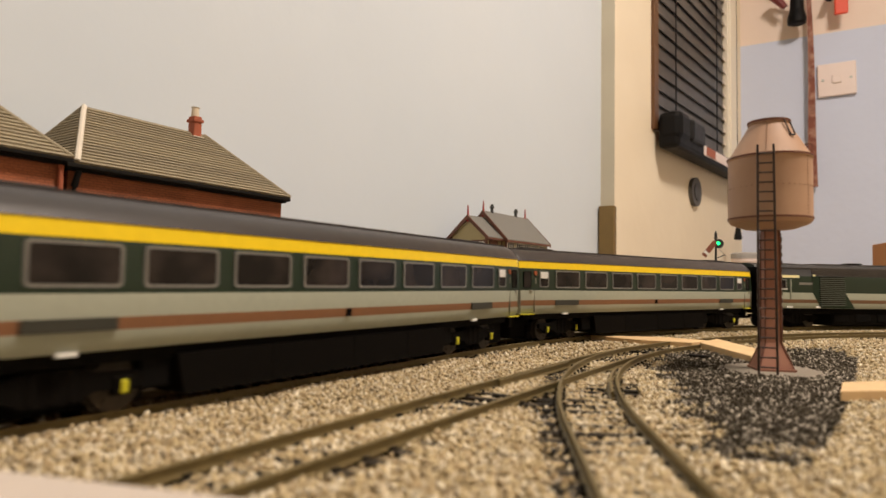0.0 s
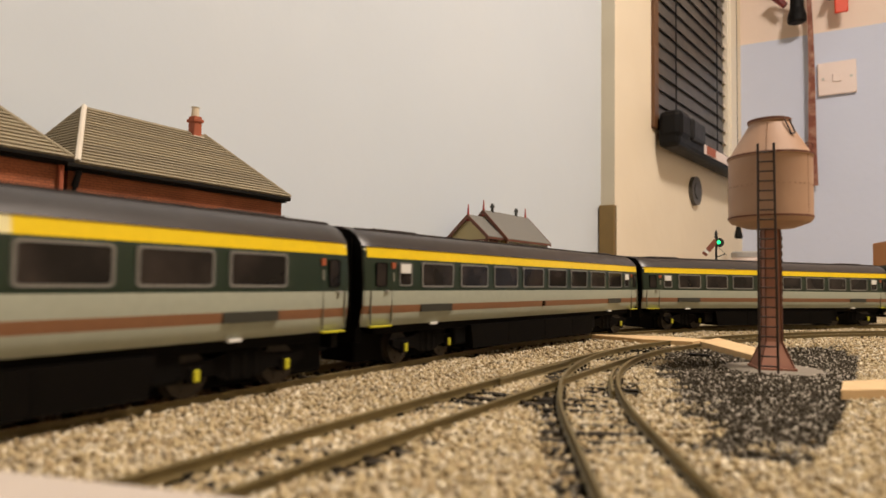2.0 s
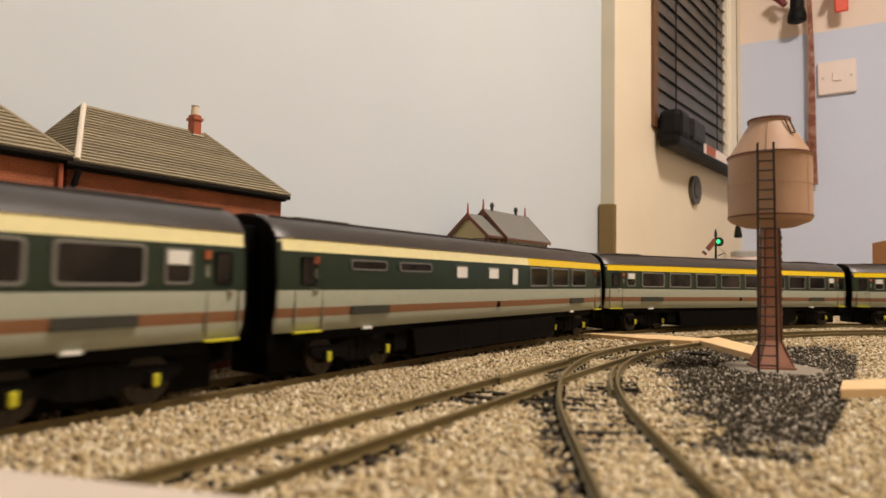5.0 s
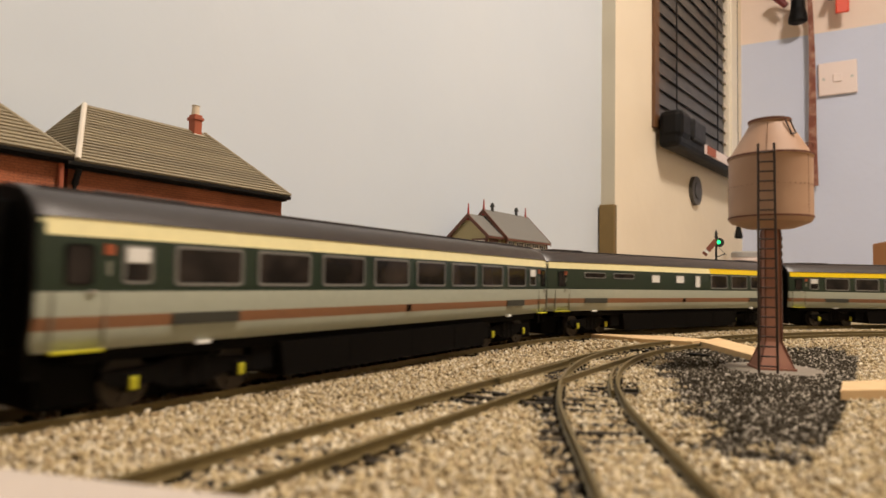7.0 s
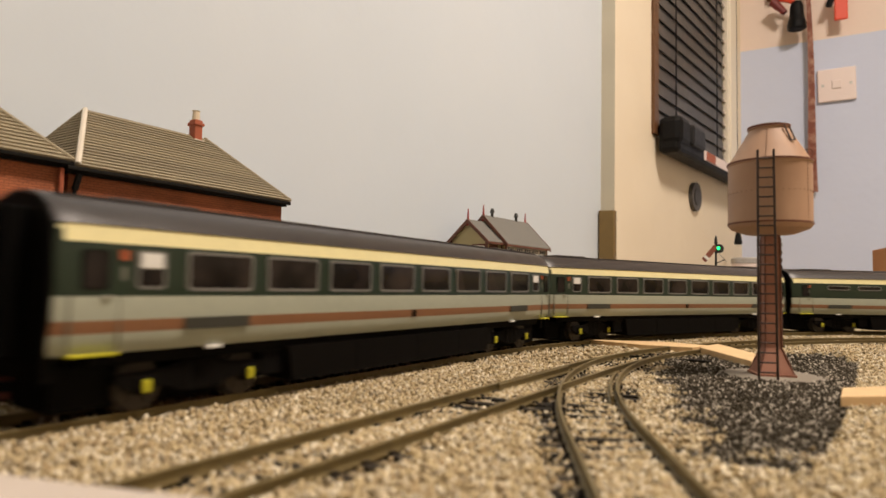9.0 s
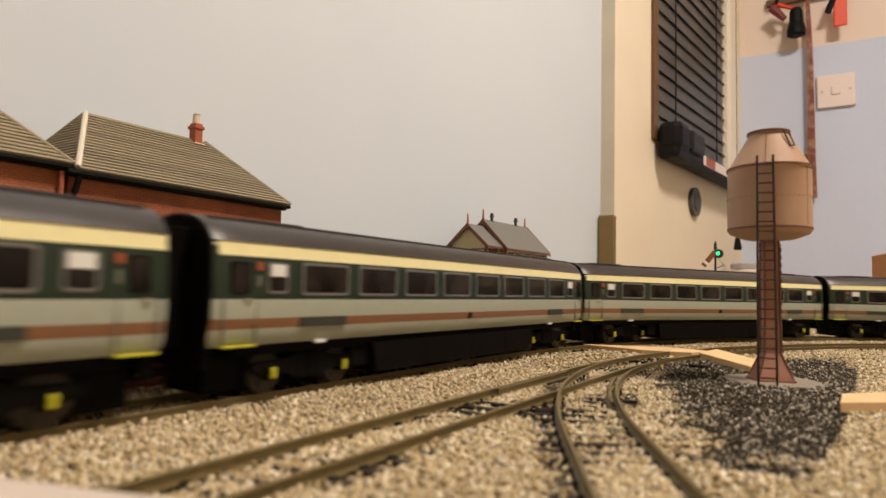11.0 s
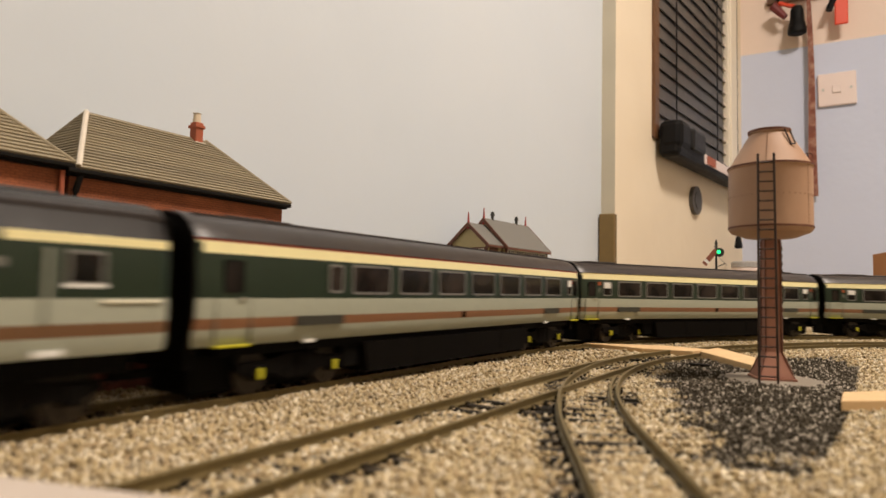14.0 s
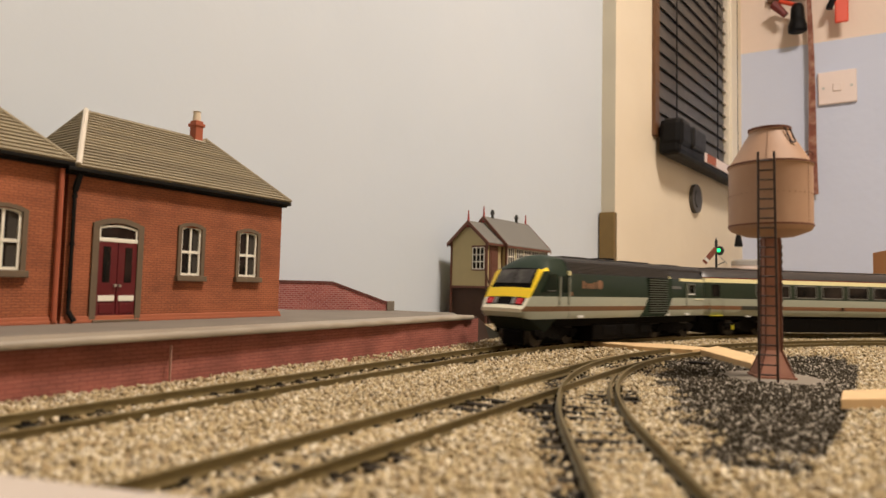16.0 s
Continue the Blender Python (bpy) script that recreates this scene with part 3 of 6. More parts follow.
part("grip", rod(bmesh.new(), (74, -40, 735), (100, -42, 702), 11, 10, 7), mat("dark_red", (0.16, 0.02, 0.02), 0.5), torch, "dark red grip")
tag = thing("orange_tag", W3M, label="bright orange plastic tag hung on a hook", category="tag")
part("tag", boxed(199, 226, -40, -34, 664, 735, 3), red_plastic, tag)
part("cord", rod(bmesh.new(), (188, -40, 700), (205, -40, 748), 7, 8), blind_box, tag)

# cardboard box and a dark case far along the board, a small white tub by the window
cb = thing("cardboard_box", Matrix.Translation((0.665, 0.86, 0.0016)) @ Matrix.Rotation(radians(-20), 4, "Z"), label="brown cardboard box standing on the layout", category="box")
part("carton", boxed(-48, 60, -30, 40, 0, 99, 1), card_brown, cb)
part("flap", boxed(-49, 61, -31, -27, 84, 101, 0.6), card_brown, cb)
case = thing("round_case", Matrix.Translation((0.66, 0.79, 0.0016)), label="dark rounded case in front of the box", category="case")
part("shell", lathe(bmesh.new(), [(38, 0), (42, 20), (42, 60), (34, 80), (18, 90), (1, 92)], 28), blind_box, case, smooth=True)
tub = thing("white_tub", Matrix.Translation((0.52, 1.06, 0.0016)), label="small pale plastic tub on the layout", category="tub")
part("pot", lathe(bmesh.new(), [(18, 0), (22, 74), (24, 76), (24, 82), (20, 84)], 24), switch_white, tub, smooth=True)
part("lid", lathe(bmesh.new(), [(25, 82), (25, 90), (22, 92)], 24), mat("lid_grey", (0.35, 0.34, 0.33), 0.5), tub, "grey lid")

# white card near the camera
card = thing("white_card", Matrix.Translation((-0.040, 0.0735, 0.0016)) @ Matrix.Rotation(radians(-8), 4, "Z"), label="blank white card lying on the ballast", category="card")
part("sheet", boxed(-50, 35, -40, 2, 8.4, 9.6, 0.4, Matrix.Rotation(radians(2.5), 4, "Y")), paper_white, card)
part("fold", boxed(-48, 24, -38, -34, 0, 9, 0.3), paper_white, card)

# ---- tracks ----
TOP, FOOT = 5.0, 2.4


def sweep_rail(bm, pts, heads, off):
    prof = [(-0.95, FOOT), (0.95, FOOT), (0.95, FOOT + 0.35), (0.25, FOOT + 0.6), (0.25, TOP - 0.9), (0.45, TOP - 0.7), (0.45, TOP - 0.1), (0.33, TOP), (-0.33, TOP), (-0.45, TOP - 0.1), (-0.45, TOP - 0.7), (-0.25, TOP - 0.9), (-0.25, FOOT + 0.6), (-0.95, FOOT + 0.35)]
    prev = None
    for p, h in zip(pts, heads):
        c, sn = math.cos(h), math.sin(h)
        row = [bm.verts.new((p[0] - sn * (off + y) * MM, p[1] + c * (off + y) * MM, z * MM)) for y, z in prof]
        if prev:
            for i in range(len(prof)):
                j = (i + 1) % len(prof)
                bm.faces.new((prev[i], prev[j], row[j], row[i]))
        else:
            bm.faces.new(row)
        prev = row
    bm.faces.new(prev)


def sleeper_mesh(half):
    bm = bmesh.new()
    box(bm, -1.6, 1.6, -half, half, 1.2, 2.45)
    for y in (-8.65, 8.65):
        box(bm, -0.8, 0.8, y - 1.7, y - 0.9, 2.4, 3.1)
        box(bm, -0.8, 0.8, y + 0.9, y + 1.7, 2.4, 3.1)
    me = bpy.data.meshes.new("sleeper")
    bm.to_mesh(me)
    bm.free()
    me.materials.append(sleeper_plastic)
    return me


SLEEPER = sleeper_mesh(15.0)


def track(label, stations, sleeper_steps, rails=(8.65, -8.65)):
    tr = thing("track", label=label, category="railway track")
    pts, heads = [p for p, h in stations], [h for p, h in stations]
    for off in rails:
        bm = bmesh.new()
        sweep_rail(bm, pts, heads, off)
        part("rail", bm, rail_metal, tr)
    for p, h in sleeper_steps:
        piece("sleeper", SLEEPER, tr, Matrix.Translation((p[0], p[1], 0)) @ Matrix.Rotation(h, 4, "Z"))
    return tr


PERIM = 2 * STRAIGHT + 2 * HALF
OFF_B = -0.0645
A_ST = [oval(s) for s in np.arange(-0.5, PERIM - 0.5, 0.02)] + [oval(-0.5)]
track("main line of olive brown rails on black sleepers in sandy ballast", A_ST, [oval(s) for s in np.arange(-0.24, 0.86, 0.0084)])
B_ST = [oval(s, OFF_B) for s in np.arange(-0.30, 1.3, 0.015)]
track("inner line of olive brown rails in sandy ballast", B_ST, [oval(s, OFF_B) for s in np.arange(-0.16, 0.80, 0.0084)])

# the siding that leaves the inner line at a turnout
TOE, TOE_H = oval(0.19, OFF_B)
MID = np.array([0.0370, 0.140])
MID_H = radians(84.5)


def siding(f):
    """f from 0 at the toe to 1 at MID, past 1 straight on."""
    p0, p3 = TOE, MID
    p1 = p0 - np.array([math.cos(TOE_H), math.sin(TOE_H)]) * 0.060
    p2 = p3 + np.array([math.cos(MID_H), math.sin(MID_H)]) * 0.072
    if f <= 1:
        g = 1 - f
        p = p0 * g ** 3 + 3 * p1 * g * g * f + 3 * p2 * g * f * f + p3 * f ** 3
        v = 3 * ((p1 - p0) * g * g + 2 * (p2 - p1) * g * f + (p3 - p2) * f * f)
        return p, math.atan2(v[1], v[0])
    return p3 - np.array([math.cos(MID_H), math.sin(MID_H)]) * (f - 1) * 0.2, MID_H + math.pi


C_ST = [siding(f) for f in np.arange(0.0, 1.0, 0.04)] + [siding(1.0)] + [siding(f) for f in np.arange(1.1, 2.6, 0.1)]
turnout = track("turnout and siding rails curving away from the inner line", C_ST, [siding(f) for f in np.arange(0.24, 2.3, 0.038)])
# frog wing rails, check rails and the tie bar of the turnout
bm = bmesh.new()
sweep_rail(bm, *zip(*[siding(f) for f in np.arange(0.50, 0.80, 0.05)]), 6.6)
part("check_rail", bm, rail_metal, turnout)
bm = bmesh.new()
sweep_rail(bm, *zip(*[oval(s, OFF_B) for s in np.arange(0.035, 0.10, 0.01)]), 6.9)
part("check_rail", bm, rail_metal, turnout)
tb, th_ = oval(0.178, OFF_B)
part("tie_bar", boxed(-1.2, 1.2, -22, 14, 2.2, 3.2, 0.2, Matrix.Translation((tb[0], tb[1], 0)) @ Matrix.Rotation(th_, 4, "Z")), black_plastic, turnout)
part("point_motor", boxed(-2.5, 2.5, -30, -20, 1.6, 4.0, 0.5, Matrix.Translation((tb[0], tb[1], 0)) @ Matrix.Rotation(th_, 4, "Z")), dark_frame, turnout, "dark point lever housing")

# ---- loose boards (crossing ramps) ----


def board(label, ring, z0, z1, m=None):
    ob = thing("balsa_strip", m, label=label, category="wood strip", group="balsa strips")
    bm = bmesh.new()
    prism(bm, ring, "z", z0, z1)
    bmesh.ops.bevel(bm, geom=list(bm.edges), offset=0.25 * MM, segments=1, affect="EDGES")
    part("strip", bm, balsa, ob)
    return ob


board("pale balsa crossing strip lying between the two lines", [(86, 377), (134, 369), (150, 352), (136, 338), (112, 349)], 2.0, 5.2)
board("pale balsa ramp strip beside the inner line", [(137, 331), (157, 355), (152, 297), (134, 270)], 2.0, 6.0)
board("short pale balsa offcut lying on the ballast", [(115.5, 181), (127, 198), (176, 212), (165, 190)], 1.6, 6.2)


# ---- rolling stock (millimetres, nose to +x, rail top at z = 0) ----
PITCH = 0.2625
U = 0.8277


def ux(u):
    return (u - 148) * U


def bogie_mesh_parts(parent, at, wheelbase=30.0, yellow=True):
    bg = new("bogie")
    bg.parent = parent
    bg.location = (at * MM, 0, 0)
    for sx in (-1, 1):
        bm = bmesh.new()
        for sy in (-1, 1):
            disc(bm, (0, sy * 8.4, 0), (0, 1, 0), 6.0, 1.3, 22)
            disc(bm, (0, sy * 7.2, 0), (0, 1, 0), 6.8, 0.35, 22)
            disc(bm, (0, sy * 9.8, 0), (0, 1, 0), 2.0, 0.5, 12)
            for k in range(6):
                a = k * math.pi / 3
                disc(bm, (3.9 * math.cos(a), sy * 9.7, 3.9 * math.sin(a)), (0, 1, 0), 0.7, 0.25, 8)
        rod(bm, (0, -11, 0), (0, 11, 0), 1.0, 8)
        ws = part("wheelset", bm, wheel_steel, bg)
        ws.location = (sx * wheelbase / 2 * MM, 0, 6.0 * MM)
        for sy in (-1, 1):
            bm = bmesh.new()
            box(bm, sx * wheelbase / 2 - 2.2, sx * wheelbase / 2 + 2.2, sy * 12.2 - 1.2, sy * 12.2 + 1.2, 4.2, 8.4, None, 0.4)
            part("axle_box", bm, dark_frame, bg)
            if yellow:
                bm = bmesh.new()
                box(bm, sx * wheelbase / 2 - 0.85, sx * wheelbase / 2 + 0.85, sy * 13.6 - 0.5, sy * 13.6 + 0.5, 4.5, 7.7, None, 0.45)
                part("axle_cover", bm, yellow_axle, bg, "yellow axle cover")
    for sy in (-1, 1):
        bm = bmesh.new()
        y = sy * 12.0
        prism(bm, [(-22, 7.2), (-18, 5.4), (-9, 5.6), (-5, 3.6), (5, 3.6), (9, 5.6), (18, 5.4), (22, 7.2), (22, 9.2), (10, 9.6), (5, 11), (-5, 11), (-10, 9.6), (-22, 9.2)], "y", y - 0.8, y + 0.8)
        part("side_frame", bm, dark_frame, bg)
        bm = bmesh.new()
        for k in (-4, 0, 4):
            rod(bm, (k, y, 4), (k, y, 11), 1.3, 8)
        part("spring", bm, dark_frame, bg)
    bm = bmesh.new()
    box(bm, -5, 5, -12, 12, 6, 12, None, 0.5)
    part("bolster", bm, dark_frame, bg)
    # added black block for the deep shade between the wheels, hides lit ballast behind
    part("shade_fill", boxed(-24, 24, -6.4, 6.4, 0.9, 9.0, 0.8), black_plastic, bg)
    return bg


SECTION = [(15.3, 14.6), (16.3, 15.8), (17.0, 17.8), (17.5, 20.4), (17.78, 23.6), (17.85, 27.0), (17.75, 31.0), (17.5, 35.0), (17.0, 39.2), (16.6, 41.9), (16.9, 42.2), (15.9, 43.6), (13.6, 46.2), (10.2, 48.1), (5.4, 49.3), (0.0, 49.7)]


def loft(bm, stations, section):
    """Cross-sections along x: (x, width factor)."""
    rows = []
    for x, k in stations:
        half = [(y * k, z) for y, z in section]
        ring = half + [(-y, z) for y, z in reversed(half[:-1])]
        rows.append([bm.verts.new(Vector((x, y, z)) * MM) for y, z in ring])
    n = len(rows[0])
    for a, b in zip(rows, rows[1:]):
        for i in range(n):
            j = (i + 1) % n
            bm.faces.new((a[i], a[j], b[j], b[i]))
    bm.faces.new(rows[0])
    bm.faces.new(rows[-1])
    return bm


def side_window(parent, x0, x1, z0, z1, material=None, r=1.3, rim=0.75, frame=None, name="window"):
    """A framed window on both sides."""
    for sy in (-1, 1):
        cx, cz = (x0 + x1) / 2, (z0 + z1) / 2
        bm = bmesh.new()
        o = rounded(x1 - x0, z1 - z0, r, 4, cx, cz)
        i = rounded(x1 - x0 - 2 * rim, z1 - z0 - 2 * rim, max(0.3, r - rim * 0.6), 4, cx, cz)
        ring_prism(bm, o, i, "y", sy * 16.6, sy * 18.02)
        w = part(name, bm, frame or window_frame_grey, parent)
        bm = bmesh.new()
        prism(bm, rounded(x1 - x0 - 1.6 * rim, z1 - z0 - 1.6 * rim, max(0.3, r - rim * 0.6), 4, cx, cz), "y", sy * 16.7, sy * 17.86)
        part("pane", bm, material or coach_glass, w)


def coach(kind, livery, label, category="railway carriage"):
    c = thing("railway_carriage", label=label, category=category, group="carriages of the train")
    bm = loft(bmesh.new(), [(-125.0, 0.93), (-124.2, 0.965), (-120, 0.99), (-112, 1.0), (110, 1.0), (117, 0.99), (123.6, 0.965), (124.4, 0.93)], SECTION)
    bd = part("body", bm, livery, c, smooth=True)
    bd.data.set_sharp_from_angle(angle=radians(28))
    # roof ribs and vents
    for y in (-9, 9):
        part("roof_rib", boxed(-122, 122, y - 0.35, y + 0.35, 48.0, 49.0), roof_grey, c)
    for x in (-96, 96):
        part("roof_vent", boxed(x - 12, x + 12, -5, 5, 49.0, 49.95, 0.3), roof_grey, c)
    # ends: black gangway
    for sx, e in ((-1, 124.6), (1, 124.0)):
        def span(a, b):
            return min(sx * a, sx * b), max(sx * a, sx * b)
        bm = bmesh.new()
        for k in range(4):
            box(bm, *span(e + 1.5 * k, e + 1.5 * k + 1.2), -7.5, 7.5, 14.5, 45.5, None, 0.4)
        box(bm, *span(e, e + 5.6), -6.8, 6.8, 15.2, 44.8)
        part("gangway", bm, black_plastic, c, "black gangway bellows")
        bm = bmesh.new()
        prism(bm, [(15.0, 14.2), (16.6, 22), (16.8, 30), (16.0, 40.5), (15.4, 43), (13.0, 45.9), (9.6, 47.7), (0, 49.2), (-9.6, 47.7), (-13.0, 45.9), (-15.4, 43), (-16.0, 40.5), (-16.8, 30), (-16.6, 22), (-15.0, 14.2)], "x", *span(e - 0.2, e + 0.9))
        part("end_plate", bm, black_plastic, c, "black carriage end")
        for y in (-11.5, 11.5):
            part("end_pipe", rod(bmesh.new(), (sx * (e + 1.3), y, 16), (sx * (e + 1.3), y, 45), 0.6, 6), dark_frame, c)
        for y in (-16.2, 14.4):
            part("end_lamp", boxed(*span(e - 1.8, e - 0.2), y, y + 1.8, 38.6, 41.6, 0.3), cream_paint, c, "small cream lamp block")
        part("coupling", boxed(*span(e, e + 7.5), -1.5, 1.5, 6.5, 8.5, 0.3), black_plastic, c)
        part("buffer_beam", boxed(*span(e - 3, e), -13, 13, 9, 15, 0.4), black_plastic, c)
    # underframe between the bogies
    part("underframe", boxed(-116, 116, -13.5, 13.5, 11.5, 15.4, 0.5), black_plastic, c)
    for sx in (-1, 1):
        # added black block in place of the shade below the carriage end
        part("end_shade_fill", boxed(min(sx * 106, sx * 121), max(sx * 106, sx * 121), -9, 9, 1.6, 12.5, 1), black_plastic, c)
        part("equipment_box", boxed(min(sx * 60, sx * 68), max(sx * 60, sx * 68), -13, 13, 4.5, 12.5, 0.8), black_plastic, c)
    bm = bmesh.new()
    prism(bm, [(-58, 2.6), (-60, 12.5), (60, 12.5), (58, 2.6)], "y", -15.4, 15.4)
    part("equipment_skirt", bm, dark_frame, c, "dark equipment skirt")
    for x in (-30, 4, 34):
        part("skirt_joint", boxed(x - 0.2, x + 0.2, -15.55, 15.55, 3, 12.3), black_plastic, c)
    # windows
    if kind in ("first", "standard"):
        slots = [(148.1 + 29.6 * (i - 3.5) - 11.95, 148.1 + 29.6 * (i - 3.5) + 11.95) for i in range(8)]
        toilets = [(17.4, 26.0), (269.0, 278.0)]
        doors = [(3.2, 10.0), (286, 292)]
    elif kind == "buffet":
        slots = [(181.8, 205.8), (211.6, 236.4), (241.6, 265.6)]
        toilets = []
        doors = [(7, 14.2), (286, 292)]
    else:
        slots = [(164.2 + 29.5 * (i - 3) - 11.9, 164.2 + 29.5 * (i - 3) + 11.9) for i in range(7)]
        toilets = [(275, 282.6)]
        doors = [(6, 13.4), (286, 292)]
        side_window(c, ux(51.2), ux(59.0), 28.6, 37.4)
    for a, b in slots:
        side_window(c, ux(a), ux(b), 28.2, 37.7)
    for a, b in toilets:
        side_window(c, ux(a), ux(b), 28.6, 37.2, r=1.1, rim=0.6)
        for sy in (-1, 1):
            part("frosted_pane", boxed(ux(a) + 0.8, ux(b) - 0.8, min(sy * 17.4, sy * 18.1), max(sy * 17.4, sy * 18.1), 33.2, 36.6, 0.2), white_print, c, "white frosted upper pane")
    for a, b in doors:
        side_window(c, ux(a), ux(b), 28.4, 36.8, r=0.9, rim=0.35, frame=black_plastic, name="door_window")
        for sy in (-1, 1):
            ya, yb = min(sy * 17.2, sy * 17.95), max(sy * 17.2, sy * 17.95)
            for xe in (ux(a) - 2.2, ux(b) + 2.6):
                part("door_joint", boxed(xe - 0.1, xe + 0.1, ya, yb, 15.5, 27), joint_grey, c)
            part("door_handle", boxed(ux(b) - 1.4, ux(b) + 0.6, min(sy * 17.6, sy * 18.5), max(sy * 17.6, sy * 18.5), 26.6, 27.2, 0.1), chrome, c, "small bright door handle")
            part("door_step", boxed(ux(a) - 2.0, ux(b) + 2.8, min(sy * 16.2, sy * 17.9), max(sy * 16.2, sy * 17.9), 14.4, 14.95, 0.1), yellow_axle, c, "yellow step edge")
    for sy in (-1, 1):
        ya, yb = min(sy * 17.2, sy * 17.95), max(sy * 17.2, sy * 17.95)
        for u, w in ((13.9, 1.9), (283.2, 1.6)):
            if kind == "guard" and u < 100:
                continue
            part("door_sign", boxed(ux(u) - w / 2, ux(u) + w / 2, ya, yb, 34.8, 37.0), orange_print, c, "orange door sign")
            part("number_sign", boxed(ux(u) - 0.4, ux(u) + 0.4, ya, yb, 30.4, 33.4), joint_grey, c)
        for a, b in ((36, 59.5) if kind == "guard" else (32.5, 55.5), (240, 262)):
            part("side_grille", boxed(ux(a), ux(b), ya, yb + 0.03 if sy > 0 else yb, 19.1, 21.9), grille_dark, c, "dark side grille")
        part("side_mark", boxed(ux(146) - 1, ux(146) + 1, ya, yb, 19.3, 21.7), dark_frame, c)
        for u in (44, 246):
            part("data_plate", boxed(ux(u) - 2.1, ux(u) + 2.1, min(sy * 15.4, sy * 16.6), max(sy * 15.4, sy * 16.6), 14.0, 14.9, 0.1), white_print, c, "small white plate")
    if kind == "buffet":
        for a, b, z0, z1 in ((31.8, 53.6, 33.4, 36.8), (61.6, 84.8, 33.4, 36.8)):
            side_window(c, ux(a), ux(b), z0, z1, r=1.3, rim=0.5)
        for a, b, z0, z1 in ((104.8, 115.0, 31.4, 36.6), (134.8, 145.6, 31.4, 36.6), (160.2, 167.2, 28.8, 36.8)):
            side_window(c, ux(a), ux(b), z0, z1, material=white_print, r=0.8, rim=0.4)
    for x in (-87, 87):
        bogie_mesh_parts(c, x)
    return c


PLEN = 200.0


def power_car(label):
    c = thing("power_car", label=label, category="locomotive", group="power cars of the train")
    E = PLEN / 2
    P_SEC = [(16.6, 15.0), (17.4, 17.0), (17.8, 21.0), (17.8, 30.0), (17.6, 36.0), (17.0, 39.6), (16.7, 40.0), (14.6, 45.6), (12.6, 47.6), (6.5, 49.2), (0.0, 49.6)]
    bm = loft(bmesh.new(), [(-E, 0.93), (-E + 2, 0.98), (-E + 6, 1.0), (E - 62, 1.0), (E - 44, 1.0)], P_SEC)
    lv = [livery_power, roof_dark, green_paint]
    for f in bm.faces:
        cz = f.calc_center_median().z
        f.material_index = 1 if cz > 0.0397 else 0
    pb = part("body", bm, lv, c, smooth=True)
    pb.data.set_sharp_from_angle(angle=radians(18))
    # cab: stations from its back to the nose: x, half width, bottom, belt, shoulder half width, shoulder z, crown z
    ST = [(E - 44, 17.8, 15.0, 36.0, 12.6, 47.6, 49.6), (E - 38, 17.8, 15.0, 36.8, 12.6, 47.7, 50.2), (E - 32, 17.7, 15.0, 38.6, 12.6, 46.6, 49.3), (E - 27, 17.5, 15.0, 40.4, 12.9, 44.4, 46.4), (E - 22.5, 17.2, 15.0, 40.2, 13.6, 41.5, 42.2),
          (E - 15.7, 16.7, 15.0, 30.2, 14.2, 31.2, 31.6), (E - 12.7, 16.2, 15.2, 25.6, 13.8, 26.2, 26.6), (E - 10.2, 15.4, 16.2, 21.6, 13.2, 22.1, 22.4), (E - 8.6, 14.4, 18.6, 20.0, 12.6, 20.4, 20.6)]
    bm = bmesh.new()
    rows = []
    for x, hw, zb, zt, sw_, sz, cz in ST:
        zm = min(27.0, zb + (zt - zb) * 0.75)
        zl = min(21.4, zb + (zm - zb) * 0.6)
        zk = min(18.8, zb + (zl - zb) * 0.6)
        half = [(hw * 0.93, zb), (hw * 0.98, zk), (hw, zl), (hw, zm), (hw * 0.985, zt), (sw_ + (hw - sw_) * 0.62, zt + (sz - zt) * 0.5), (sw_, sz), (sw_ * 0.5, cz - (cz - sz) * 0.2), (0, cz)]
        ring = half + [(-y, z) for y, z in reversed(half[:-1])]
        rows.append([bm.verts.new(Vector((x, y, z)) * MM) for y, z in ring])
    n = len(rows[0])
    # 0 banded livery, 1 green, 2 yellow, 3 windscreen black, 4 ivory
    for k, (a, b) in enumerate(zip(rows, rows[1:])):
        for i in range(n):
            j = (i + 1) % n
            f = bm.faces.new((a[i], a[j], b[j], b[i]))
            up = 6 <= i <= 9
            rim_ = i in (4, 5, 10, 11)
            if up:
                f.material_index = (1, 1, 1, 1, 3, 2, 3, 4)[k]
            elif rim_:
                f.material_index = 1 if k == 3 and i in (5, 10) else (1, 1, 1, 2, 2, 2, 4, 4)[k]
            else:
                f.material_index = 0
    bm.faces.new(rows[-1]).material_index = 4
    bm.faces.new(rows[0])
    cab = part("cab", bm, [livery_power, green_paint, yellow_paint, black_plastic, ivory_paint], c, "green cab with a yellow nose", smooth=True)
    cab.data.set_sharp_from_angle(angle=radians(24))
    # windscreen glass; its grey and pale blotches are a reflection put into the colour
    def rake(e, y, lift):
        (x0, z0), (x1, z1) = (E - 22.5, 41.9), (E - 15.7, 31.4)
        return Vector((x0 + (x1 - x0) * e + lift * 0.6, y, z0 + (z1 - z0) * e + lift * 0.8)) * MM
    for y0, y1 in ((-12.4, -0.4), (0.4, 12.4)):
        bm = bmesh.new()
        vs = [bm.verts.new(rake(e, y, l)) for l in (0.05, 0.5) for e, y in ((0.10, y0), (0.10, y1), (0.80, y1), (0.80, y0))]
        for q in ((0, 1, 2, 3), (4, 5, 6, 7), (0, 1, 5, 4), (1, 2, 6, 5), (2, 3, 7, 6), (3, 0, 4, 7)):
            bm.faces.new([vs[i] for i in q])
